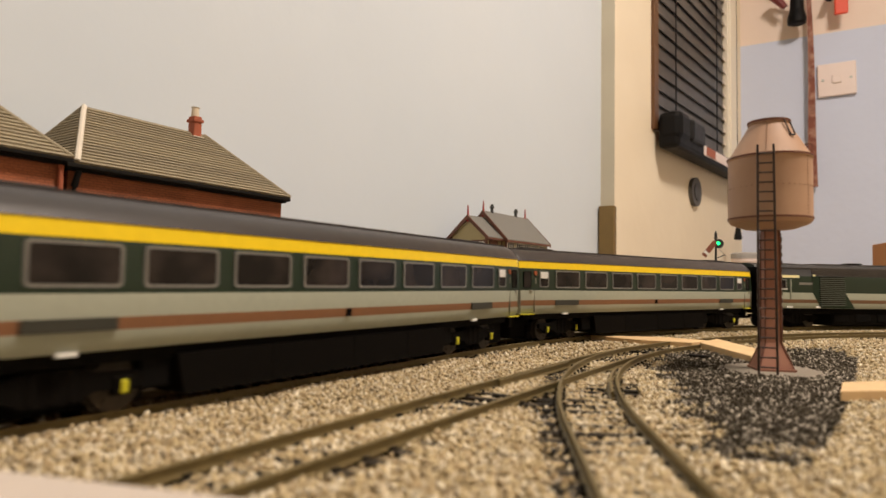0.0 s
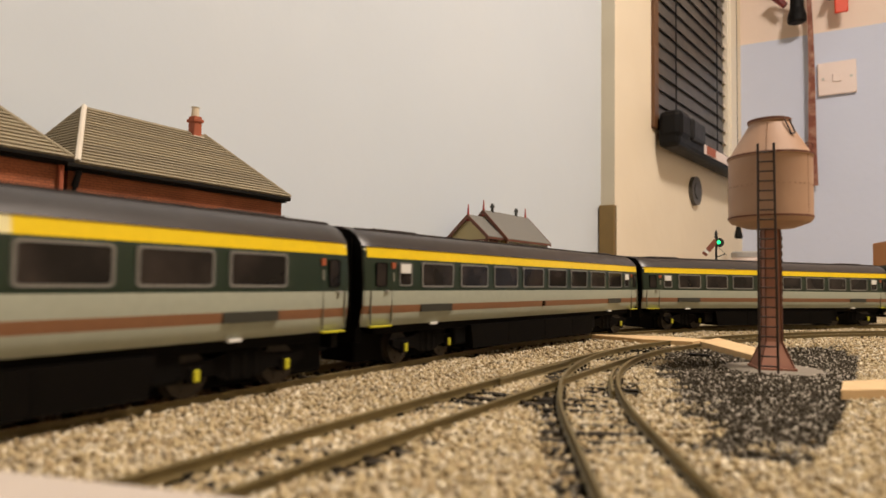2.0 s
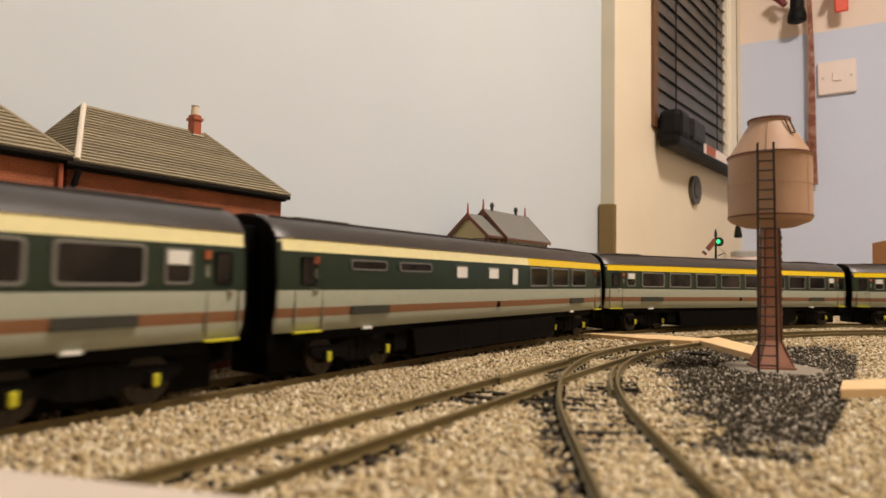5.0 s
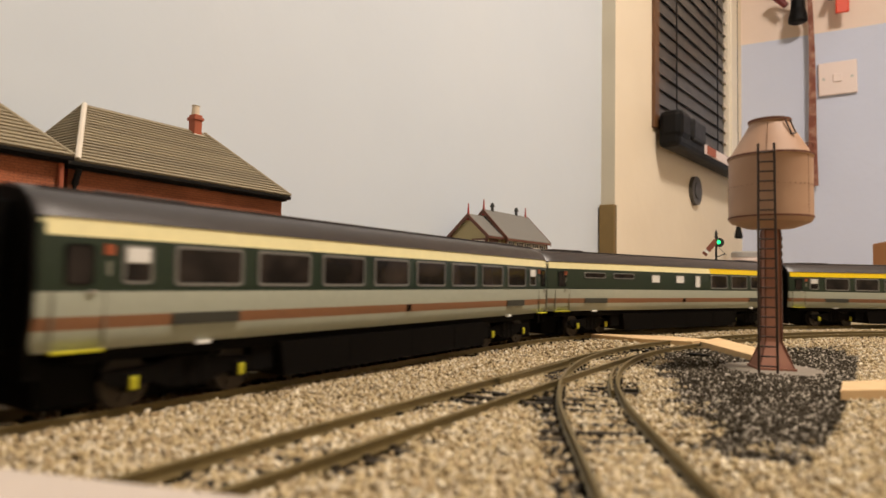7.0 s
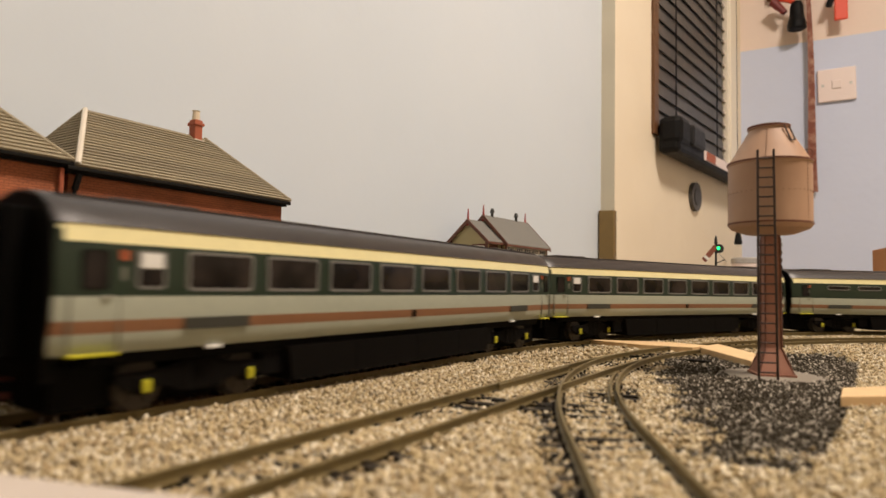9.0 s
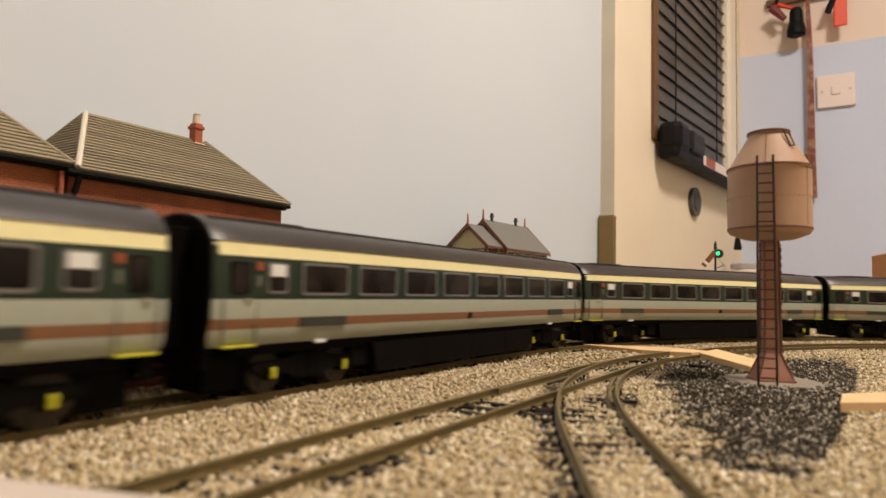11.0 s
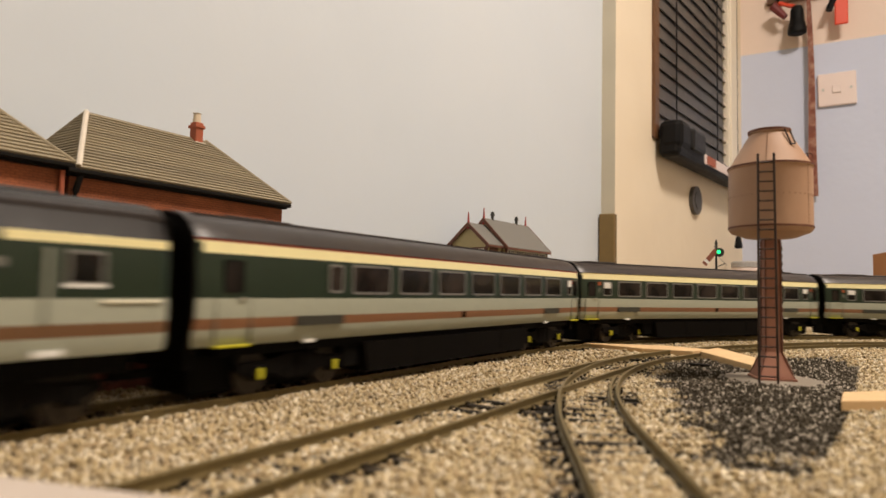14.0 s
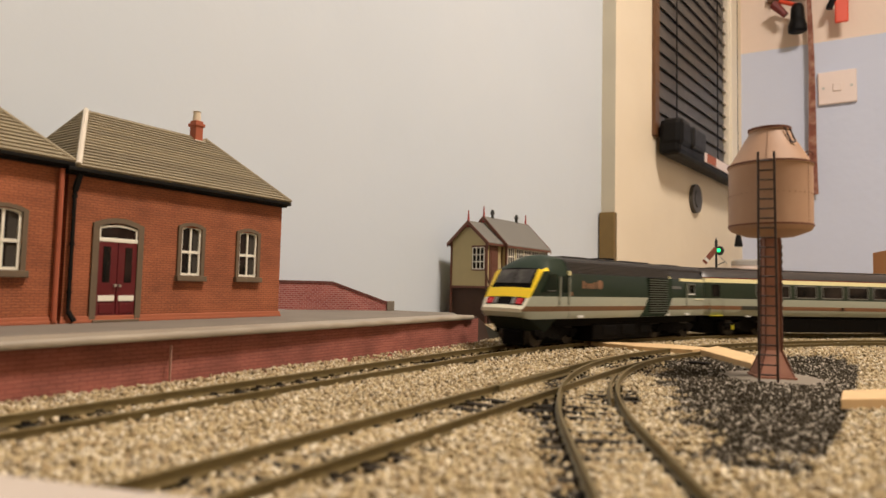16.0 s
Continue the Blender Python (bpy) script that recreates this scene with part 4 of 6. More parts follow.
        part("windscreen", bm, mat("windscreen_glass", (0.045, 0.043, 0.040), 0.12, vary=0.5, scale=90, spec=0.25, stain=0.7, stain_scale=130, stain_colour=(0.15, 0.14, 0.13)), c, "cab windscreen glass with a grey reflection painted in")
    # tail lamps and number panel on the black strip
    def strip(y0, y1, e0, e1, material, name, label):
        (x0, z0), (x1, z1) = (E - 12.7, 26.4), (E - 10.2, 22.3)
        bm = bmesh.new()
        vs = []
        for l in (0.0, 0.55):
            for e, y in ((e0, y0), (e0, y1), (e1, y1), (e1, y0)):
                vs.append(bm.verts.new(Vector((x0 + (x1 - x0) * e + l * 0.75, y, z0 + (z1 - z0) * e + l * 0.65)) * MM))
        for q in ((0, 1, 2, 3), (4, 5, 6, 7), (0, 1, 5, 4), (1, 2, 6, 5), (2, 3, 7, 6), (3, 0, 4, 7)):
            bm.faces.new([vs[i] for i in q])
        part(name, bm, material, c, label)
    grey = window_frame_grey
    strip(8.6, 12.4, 0.2, 0.9, lamp_red, "tail_lamp", "red tail lamp")
    strip(-12.4, -8.6, 0.2, 0.9, lamp_red, "tail_lamp", "red tail lamp")
    strip(5.2, 7.6, 0.15, 0.9, grey, "headlamp", "clear headlamp")
    strip(-7.6, -5.2, 0.15, 0.9, grey, "headlamp", "clear headlamp")
    # dark valance under the nose
    bm = bmesh.new()
    lo = [(E - 27, 14.6, 7.6), (E - 20, 13.0, 8.0), (E - 15.5, 10.5, 9.4)]
    hi = [(E - 34, 16.6, 15.2), (E - 13.0, 15.2, 16.0), (E - 8.8, 13.6, 18.7)]
    vs_lo = [bm.verts.new(Vector((x, s * y, z)) * MM) for s in (1, -1) for x, y, z in (lo if s > 0 else lo[::-1])]
    vs_hi = [bm.verts.new(Vector((x, s * y, z)) * MM) for s in (1, -1) for x, y, z in (hi if s > 0 else hi[::-1])]
    for i in range(6):
        j = (i + 1) % 6
        bm.faces.new((vs_lo[i], vs_lo[j], vs_hi[j], vs_hi[i]))
    bm.faces.new(vs_lo)
    bm.faces.new(vs_hi)
    part("valance", bm, valance_green, c, "very dark green skirt below the nose")
    # cab side window, door, handrails
    for sy in (-1, 1):
        ya, yb = min(sy * 17.2, sy * 17.98), max(sy * 17.2, sy * 17.98)
        bm = bmesh.new()
        prism(bm, [(E - 33, 29.2), (E - 33, 38.8), (E - 27.0, 38.8), (E - 21.0, 29.2)], "y", ya, yb - 0.1 if sy > 0 else yb)
        part("side_window", bm, cab_glass, c)
        part("side_window_sill", boxed(E - 32, E - 25.5, ya, yb + 0.0, 29.8, 30.2), grey, c)
        for x, z0, z1, w in ((E - 35.2, 22.5, 37.6, 0.5), (E - 43.2, 22.5, 37.6, 0.5)):
            part("handrail", boxed(x - w, x + w, min(sy * 17.6, sy * 18.6), max(sy * 17.6, sy * 18.6), z0, z1, 0.2), rail_paint, c, "pale vertical handrail")
        part("cab_door", boxed(E - 42.2, E - 36.6, ya, yb, 29.2, 38.2, 0.2), cab_glass, c)
        part("lamp_block", boxed(E - 45.5, E - 43.6, min(sy * 15.8, sy * 17.4), max(sy * 15.8, sy * 17.4), 38.6, 41, 0.2), cream_paint, c)
        part("cab_notice", boxed(E - 46.6, E - 44.8, ya, yb, 27.6, 29.6), gold_print, c)
        # operator's mark as plain shapes
        for i, (w, h) in enumerate(((2.2, 4.2), (1.0, 3.4), (1.9, 3.0), (1.9, 3.0), (1.6, 3.8))):
            x = E - 56.5 - i * 2.6
            part("operator_mark", boxed(x - w / 2, x + w / 2, ya, yb, 31.6, 31.6 + h), gold_print, c, "gold lettering as a plain shape")
        bm = bmesh.new()
        disc(bm, (E - 72, (ya + yb) / 2, 34.0), (0, 1, 0), 2.7, 0.38, 18)
        part("operator_mark", bm, gold_print, c, "gold round mark")
        # louvred air grille with its green slanted panel
        g0, g1 = -E + 52.0, -E + 76
        bm = bmesh.new()
        prism(bm, [(g0 + 1.5, 15.2), (g0 - 5.7, 27.2), (g0 - 5.7, 39.5), (g1, 39.5), (g1 - 0.5, 27.2), (g1 + 8, 15.2)], "y", min(sy * 17.0, sy * 17.9), max(sy * 17.0, sy * 17.9))
        part("side_panel", bm, green_paint, c)
        for i in range(15):
            z = 17.2 + i * 1.48
            bm = bmesh.new()
            box(bm, g0 + 0.5, g1 - 0.8, min(sy * 17.6, sy * 18.5), max(sy * 17.6, sy * 18.5), z, z + 0.75, None)
            part("louvre", bm, louvre_fin, c)
            bm = bmesh.new()
            box(bm, g0 + 0.5, g1 - 0.8, min(sy * 17.6, sy * 18.05), max(sy * 17.6, sy * 18.05), z + 0.75, z + 1.48, None)
            part("louvre_gap", bm, black_plastic, c)
        # roof side ribs, their highlights painted in as a lighter grey
        for i in range(8):
            f = i / 7
            y, z = sy * (16.5 - 2.2 * f), 40.5 + 5.6 * f
            part("roof_rib", boxed(-E + 47, E - 46, y - 0.45, y + 0.45, z - 0.2, z + 0.2), rib_highlight, c)
        part("roof_side", boxed(-E + 1, -E + 46, min(sy * 13.9, sy * 14.9), max(sy * 13.9, sy * 14.9), 44.5, 46.4, 0.4), roof_grey, c)
        # cream stripe, door and handrail near the inner end
        part("cantrail_stripe", boxed(-E + 1, -E + 35, min(sy * 16.4, sy * 17.35), max(sy * 16.4, sy * 17.35), 38.2, 40.2), cream_paint, c, "cream stripe")
        part("nameplate", boxed(-E + 34.5, -E + 46, ya, yb, 33.0, 34.8), window_frame_grey, c, "small plate")
        part("lamp_block", boxed(-E + 47.4, -E + 49.2, min(sy * 15.8, sy * 17.5), max(sy * 15.8, sy * 17.5), 38.6, 41, 0.2), cream_paint, c)
        part("guard_window", boxed(-E + 15.4, -E + 23.6, ya, yb, 29.6, 36.8, 0.2), window_frame_grey, c)
        part("guard_pane", boxed(-E + 16.2, -E + 22.8, min(sy * 17.3, sy * 18.02), max(sy * 17.3, sy * 18.02), 30.4, 36.2), dark_glass, c)
        part("guard_sill", boxed(-E + 15.0, -E + 24.0, ya, yb + 0.02, 29.2, 30), white_print, c)
        part("handrail", boxed(-E + 26.4, -E + 27.5, min(sy * 17.6, sy * 18.4), max(sy * 17.6, sy * 18.4), 22, 37, 0.15), rail_paint, c)
        part("handrail", boxed(-E + 2.5, -E + 16, min(sy * 17.6, sy * 18.3), max(sy * 17.6, sy * 18.3), 26.0, 26.6, 0.1), ivory_paint, c)
        for x in (E - 54, -E + 52, -E + 26):
            part("data_plate", boxed(x - 2.8, x + 2.8, min(sy * 16.2, sy * 17.9), max(sy * 16.2, sy * 17.9), 15.4, 16.6, 0.1), white_print, c)
    for x, w, h in ((E - 62, 11, 1.1), (E - 90, 12, 0.9), (-E + 74, 16, 1.0), (-E + 30, 10, 0.6)):
        part("roof_hatch", boxed(x - w, x + w, -8, 8, 48.0, 49.2 + 0.6 * h, 0.5), roof_dark, c)
    part("exhaust", boxed(-6, 4, -5, 5, 48, 51, 0.5), black_plastic, c, "black exhaust port")
    part("underframe", boxed(-E + 6, E - 36, -13.5, 13.5, 10.5, 15.4, 0.5), black_plastic, c)
    part("fuel_tank", boxed(-34, 30, -14.6, 14.6, 1.4, 12, 1.5), dark_frame, c, "dark fuel tank")
    for x in (-26, -6, 14):
        part("tank_cover", boxed(x - 7, x + 7, -15.2, 15.2, 4.2, 10.6, 0.8), black_plastic, c)
    part("end_gangway", boxed(-E - 4.5, -E + 0.5, -7.5, 7.5, 14.5, 44, 1), black_plastic, c)
    part("end_plate", boxed(-E - 0.6, -E + 0.3, -15.4, 15.4, 14.5, 46, 0.4), black_plastic, c)
    part("coupling", boxed(-E - 8, -E + 4, -1.5, 1.5, 6.5, 8.5, 0.3), black_plastic, c)
    for x in (-66, 62):
        bogie_mesh_parts(c, x, 32.0, False)
    return c


first = coach("first", livery_first, "dark green model carriage with yellow first-class stripe")
buffet = coach("buffet", livery_buffet, "dark green model buffet carriage with white kitchen windows")
standard = coach("standard", livery_standard, "dark green model carriage with cream stripe")
guard = coach("guard", livery_guard, "dark green model carriage with cream stripe and red line")
lead = power_car("dark green model diesel power car with yellow nose")
ORDER = [first, copy_thing(first, Matrix()), buffet, standard] + [copy_thing(standard, Matrix()) for _ in range(3)] + [guard]
tail = copy_thing(lead, Matrix())

TRAVEL = [(0.0, 0.2727), (0.4, 0.3005), (0.8, 0.3285), (1.2, 0.3560), (1.6, 0.3828), (2.0, 0.4095), (2.4, 0.4360), (2.8, 0.4635), (3.2, 0.4918), (3.6, 0.5211), (4.0, 0.5520), (6.3, 0.7512),
          (6.5, 0.7727), (7.0, 0.8298), (7.5, 0.8906), (8.0, 0.9552), (8.5, 1.0236), (9.0, 1.0957), (11.5, 1.4773), (12.0, 1.5606), (12.5, 1.6462), (13.0, 1.7341), (13.5, 1.8242), (14.0, 1.9167),
          (14.5, 2.0115), (15.0, 2.1095), (15.5, 2.2105), (16.0, 2.3136)]


def travelled(t):
    """Metres along the line of the first carriage's middle."""
    ts, ss = [a for a, b in TRAVEL], [b for a, b in TRAVEL]
    n = len(ts)
    sl = [(ss[i + 1] - ss[i]) / (ts[i + 1] - ts[i]) for i in range(n - 1)]
    tan = [sl[0]] + [(sl[i - 1] * (ts[i + 1] - ts[i]) + sl[i] * (ts[i] - ts[i - 1])) / (ts[i + 1] - ts[i - 1]) for i in range(1, n - 1)] + [sl[-1]]
    i = max(0, min(n - 2, sum(1 for a in ts if a <= t) - 1))
    h = ts[i + 1] - ts[i]
    f = (t - ts[i]) / h
    return (2 * f ** 3 - 3 * f * f + 1) * ss[i] + (f ** 3 - 2 * f * f + f) * h * tan[i] + (-2 * f ** 3 + 3 * f * f) * ss[i + 1] + (f ** 3 - f * f) * h * tan[i + 1]


def vehicle_pose(s, front, rear, flip=False):
    """Body pose and the bogies' turns, from the pivots on the rails."""
    (a, ha), (b, hb) = oval(s + front), oval(s - rear)
    h = math.atan2(a[1] - b[1], a[0] - b[0])
    u = np.array([math.cos(h), math.sin(h)])
    c = b + u * rear
    m = Matrix.Translation((c[0], c[1], RAIL_TOP)) @ Matrix.Rotation(h + (math.pi if flip else 0), 4, "Z")
    return m, ha - h, hb - h


def bogies_of(c):
    return sorted([o for o in c.children if o.name.startswith("bogie")], key=lambda o: o.location.x)


def motions():
    steps = [round(0.2 * i, 1) for i in range(81)]
    # times at which a wheel has turned less than a quarter since the last
    turns, last = [0.0], travelled(0)
    for k in range(1, 16 * FPS):
        if travelled((k + 1) / FPS) - last > 0.0088:
            turns.append(k / FPS)
            last = travelled(k / FPS)
    turns.append(16.0)
    cars = [(c, -i * PITCH, 0.087, 0.087, False) for i, c in enumerate(ORDER)]
    half = PITCH / 2
    cars.append((lead, half + 0.1040, 0.062, 0.066, False))
    cars.append((tail, -7 * PITCH - half - 0.1020, 0.066, 0.062, True))
    for c, off, fr, rr, flip in cars:
        rear, front = bogies_of(c)
        body, rb, fb = [], [], []
        xr, xf = rear.location.x, front.location.x
        for t in steps:
            m, tf, tr = vehicle_pose(travelled(t) + off, fr, rr, flip)
            if flip:
                tf, tr = tr, tf
            body.append((t, m))
            fb.append((t, Matrix.Translation((xf, 0, 0)) @ Matrix.Rotation((tf + math.pi) % (2 * math.pi) - math.pi, 4, "Z")))
            rb.append((t, Matrix.Translation((xr, 0, 0)) @ Matrix.Rotation((tr + math.pi) % (2 * math.pi) - math.pi, 4, "Z")))
        walk(c, body)
        walk(front, fb)
        walk(rear, rb)
        for bg in (front, rear):
            for ws in [o for o in bg.children if o.name.startswith("wheelset")]:
                at = Matrix.Translation(ws.location)
                walk(ws, [(t, at @ Matrix.Rotation((-1 if flip else 1) * (travelled(t) - travelled(0)) / 0.006, 4, "Y")) for t in turns])

# ---- platform ----
PLAT = 19.0
plat = thing("platform", plan_pose(0, 0), label="brick-faced station platform with a pale worn edge", category="platform")
bm = bmesh.new()
prism(bm, [(-420, 33), (188, 36), (210, 64), (196, 150), (-420, 168)], "z", 1.6, PLAT - 1.8)
part("brick_face", bm, brick_pink, plat, "dull pink brick platform wall")
part("joint", boxed(-19.25, -18.98, 32.4, 33.3, 3, PLAT - 4), seam_pink, plat)
bm = bmesh.new()
prism(bm, [(-420, 46), (186, 50), (208, 66), (194, 149), (-420, 168)], "z", PLAT - 1.8, PLAT)
part("surface", bm, tarmac, plat, "grey platform surface")
rnd = random.Random(4)
x = -420.0
while x < 176:
    w = min(200.0, 186 - x)
    f0, f1 = 30.5 + 3.5 * max(0, x + 20) / 200, 30.5 + 3.5 * max(0, x + w + 20) / 200
    bm = bmesh.new()
    prev, n = None, max(2, int(w / 6))
    for k in range(n + 1):
        xa = x + (w - 0.06) * k / n
        rough_ = min(1.0, max(0.12, (xa - 20) / 90))
        fa, jy, jz = f0 + (f1 - f0) * k / n, rnd.uniform(-0.9, 0.5) * rough_, rnd.uniform(-0.5, 0.5) * rough_
        zt = PLAT + 0.35 + jz
        row = [bm.verts.new(Vector((xa, y, z)) * MM) for y, z in ((fa + jy + 0.3, PLAT - 2.0), (fa + jy, PLAT - 1.5), (fa + jy, zt - 0.9), (fa + jy + 0.35, zt - 0.3), (fa + jy + 1.1, zt), (fa + 14.6, PLAT + 0.3), (fa + 14.6, PLAT - 2.0))]
        if prev:
            for a in range(7):
                bm.faces.new((prev[a], prev[(a + 1) % 7], row[(a + 1) % 7], row[a]))
        else:
            bm.faces.new(row)
        prev = row
    bm.faces.new(prev)
    part("coping_stone", bm, coping, plat, smooth=True).data.set_sharp_from_angle(angle=radians(50))
    x += w
# platform end and ramp: dark materials stand in for the shadow lying there
bm = bmesh.new()
prism(bm, [(183, PLAT - 2), (186, PLAT - 0.5), (196, PLAT - 5), (204, 2), (186, 2)], "y", 36, 58)
part("ramp_end", bm, box_base, plat, "end of the platform, shade put into its dark colour")
bm = bmesh.new()
prism(bm, [(188, 1.6), (188, PLAT - 3), (204, PLAT - 7), (236, 1.6)], "y", 39, 76)
part("ramp", bm, grille_dark, plat, "ramp at the end of the platform, shadow put into its dark colour")

# ---- station building ----
FRONT = 93.0


def arch_ring(cx, w, z0, z1, rise, n=7):
    out = [(cx - w / 2, z0), (cx + w / 2, z0)]
    for i in range(n + 1):
        a = i / n
        x = cx + w / 2 - w * a
        out.append((x, z1 + rise * (1 - ((x - cx) / (w / 2)) ** 2)))
    return out


def sash(parent, cx, w, z0, z1, y):
    """An arched sash window in a stone surround; y: wall face, the room lies at -y."""
    bm = bmesh.new()
    ring_prism(bm, arch_ring(cx, w + 3.3, z0 - 0.2, z1 + 0.9, 1.8), arch_ring(cx, w, z0, z1, 1.2), "y", y - 0.9, y + 1.5)
    win_ = part("window", bm, stone_trim, parent, "arched window with stone surround")
    part("sill", boxed(cx - w / 2 - 2.3, cx + w / 2 + 2.3, y - 2.4, y + 1, z0 - 2.6, z0 - 0.1, 0.3), stone_trim, win_)
    bm = bmesh.new()
    prism(bm, arch_ring(cx, w, z0, z1, 1.2), "y", y + 0.9, y + 1.3)
    part("pane", bm, dark_glass, win_)
    bm = bmesh.new()
    ring_prism(bm, arch_ring(cx, w, z0, z1, 1.2), arch_ring(cx, w - 2.0, z0 + 1, z1 - 0.7, 1.1), "y", y + 0.15, y + 0.9)
    part("frame", bm, white_trim, win_, "white sash frame")
    zm = (z0 + z1) / 2
    part("meeting_rail", boxed(cx - w / 2 + 0.6, cx + w / 2 - 0.6, y - 0.05, y + 0.85, zm - 0.6, zm + 0.6), white_trim, win_)
    part("glazing_bar", boxed(cx - 0.45, cx + 0.45, y + 0.2, y + 0.88, z0 + 0.6, z1 + 0.7), white_trim, win_)
    part("blind", boxed(cx + 1.6, cx + w / 2 - 1.0, y + 0.80, y + 0.89, z0 + 1, z1 - 0.2), mat("curtain_grey", (0.04, 0.034, 0.026), 0.9, vary=0.3, scale=200), win_, "grey curtain")


def hip_roof(parent, x0, x1, y0, y1, z0, z1, left_inset, right_inset, courses=19):
    """A hipped roof of overlapping tile courses."""
    ym = (y0 + y1) / 2
    ra, rb_ = Vector((x0 + left_inset, ym, z1)), Vector((x1 - right_inset, ym, z1))
    c = [Vector((x0, y0, z0)), Vector((x1, y0, z0)), Vector((x1, y1, z0)), Vector((x0, y1, z0))]
    bm = bmesh.new()
    v = [bm.verts.new(p * MM) for p in (*c, ra - Vector((0, 0, 0.5)), rb_ - Vector((0, 0, 0.5)))]
    for q in ((0, 1, 5, 4), (1, 2, 5), (2, 3, 4, 5), (3, 0, 4), (3, 2, 1, 0)):
        bm.faces.new([v[i] for i in q])
    rf = part("roof", bm, tile_grey, parent, "grey-brown tiled hipped roof")
    slopes = [(c[0], c[1], ra, rb_), (c[1], c[2], rb_, rb_), (c[2], c[3], rb_, ra), (c[3], c[0], ra, ra)]
    for a, b, ta, tb_ in slopes:
        nrm = (b - a).cross(ta - a).normalized()
        for i in range(courses):
            f0, f1 = i / courses, min(1, (i + 1.12) / courses)
            q = [a.lerp(ta, f0), b.lerp(tb_, f0), b.lerp(tb_, f1), a.lerp(ta, f1)]
            bm = bmesh.new()
            lo = [bm.verts.new(p * MM) for p in q]
            up = [bm.verts.new((p + nrm * k) * MM) for p, k in zip(q, (1.0, 1.0, 0.25, 0.25))]
            bm.faces.new(up)
            bm.faces.new(lo)
            for j in range(4):
                bm.faces.new((lo[j], lo[(j + 1) % 4], up[(j + 1) % 4], up[j]))
            part("tile_course", bm, tile_grey, rf)
    for k, (a, b) in enumerate(((c[0], ra), (c[1], rb_), (c[2], rb_), (c[3], ra))):
        bm = bmesh.new()
        rod(bm, a + Vector((0, 0, 0.5)), b + Vector((0, 0, 0.4)), 0.95, 8)
        part("hip_tile", bm, tile_grey, rf)
    return rf, c, ra, rb_


def wall_with_openings(x0, x1, z0, z1, y0, y1, holes):
    """A wall with rectangular openings (x from, x to, z from, z to) through it."""
    bm = bmesh.new()
    xs = sorted({x0, x1, *[h[0] for h in holes], *[h[1] for h in holes]})
    for a, b in zip(xs, xs[1:]):
        zs = [z0]
        for h in sorted([h for h in holes if h[0] <= a and h[1] >= b], key=lambda h: h[2]):
            zs += [h[2], h[3]]
        zs.append(z1)
        for lo, hi in zip(zs[::2], zs[1::2]):
            if hi > lo:
                box(bm, a, b, y0, y1, lo, hi)
    bmesh.ops.remove_doubles(bm, verts=bm.verts, dist=1e-6)
    return bm


def station_block(x0, x1, holes, tall, label):
    b = thing("station_building", plan_pose(0, 0), label=label, category="building", group="station buildings")
    top = tall
    part("wall", wall_with_openings(x0, x1, PLAT, top, FRONT, FRONT + 2.2, holes), brick_red, b, "orange-red brick wall")
    part("wall", boxed(x0, x1, FRONT + 55.8, FRONT + 58, PLAT, top), brick_red, b)
    for xe in (x0, x1 - 2.2):
        part("wall", boxed(xe, xe + 2.2, FRONT + 2.2, FRONT + 55.8, PLAT, top), brick_red, b)
    part("floor", boxed(x0 + 2.2, x1 - 2.2, FRONT + 2.2, FRONT + 55.8, PLAT, PLAT + 0.5), tarmac, b)
    part("plinth", boxed(x0 - 0.6, x1 + 0.6, FRONT - 0.8, FRONT - 0.02, PLAT, PLAT + 2.6, 0.3), plinth_red, b, "red plinth")
    part("plinth_course", boxed(x0 - 0.9, x1 + 0.9, FRONT - 1.3, FRONT - 0.8, PLAT, PLAT + 1.2, 0.2), plinth_red, b)
    part("fascia", boxed(x0 - 1.5, x1 + 1.5, FRONT - 2.4, FRONT + 60, top - 0.2, top + 1.8, 0.3), gutter_black, b, "black eaves board")
    part("gutter", boxed(x0 - 2.5, x1 + 2.5, FRONT - 4.4, FRONT - 2.2, top + 0.6, top + 2.4, 0.5), gutter_black, b, "black gutter")
    return b


right_block = station_block(-24, 81, [(-12.0, 3.8, PLAT, 57.6), (23.7, 33.9, 38.2, 59.2), (54.6, 65.6, 38.4, 59.6)], 74.8, "red brick station building with maroon door and tiled roof")
rf, cor, ra, rb_ = hip_roof(right_block, -23, 83.0, FRONT - 4.2, FRONT + 62.2, 77.2, 107.2, 18.4, 28.2, 20)
bm = bmesh.new()
rod(bm, cor[0] + Vector((0, 0, 0.8)), ra + Vector((0, 0, 0.6)), 1.1, 8)
part("hip_flashing", bm, lead_white, rf, "white hip flashing")
bm = bmesh.new()
rod(bm, ra, rb_, 0.7, 8)
part("ridge", bm, tile_grey, rf)
ch = part("chimney", boxed(46.5, 50.9, FRONT + 25.5, FRONT + 30.5, 103, 115.6, 0.5), pot_red, right_block, "red chimney stack")
part("band", boxed(45.9, 51.5, FRONT + 24.9, FRONT + 31.1, 112.6, 114.2, 0.3), pot_red, ch)
part("pot", lathe(bmesh.new(), [(2.0, 115.6), (1.7, 119.8), (2.0, 120.3), (1.4, 120.3)], 14, 48.7, FRONT + 28.2), pot_cream, ch, "cream chimney pot")
part("flashing", boxed(45.7, 51.7, FRONT + 24.4, FRONT + 31.6, 104.8, 105.5, 0.2), lead_white, ch)
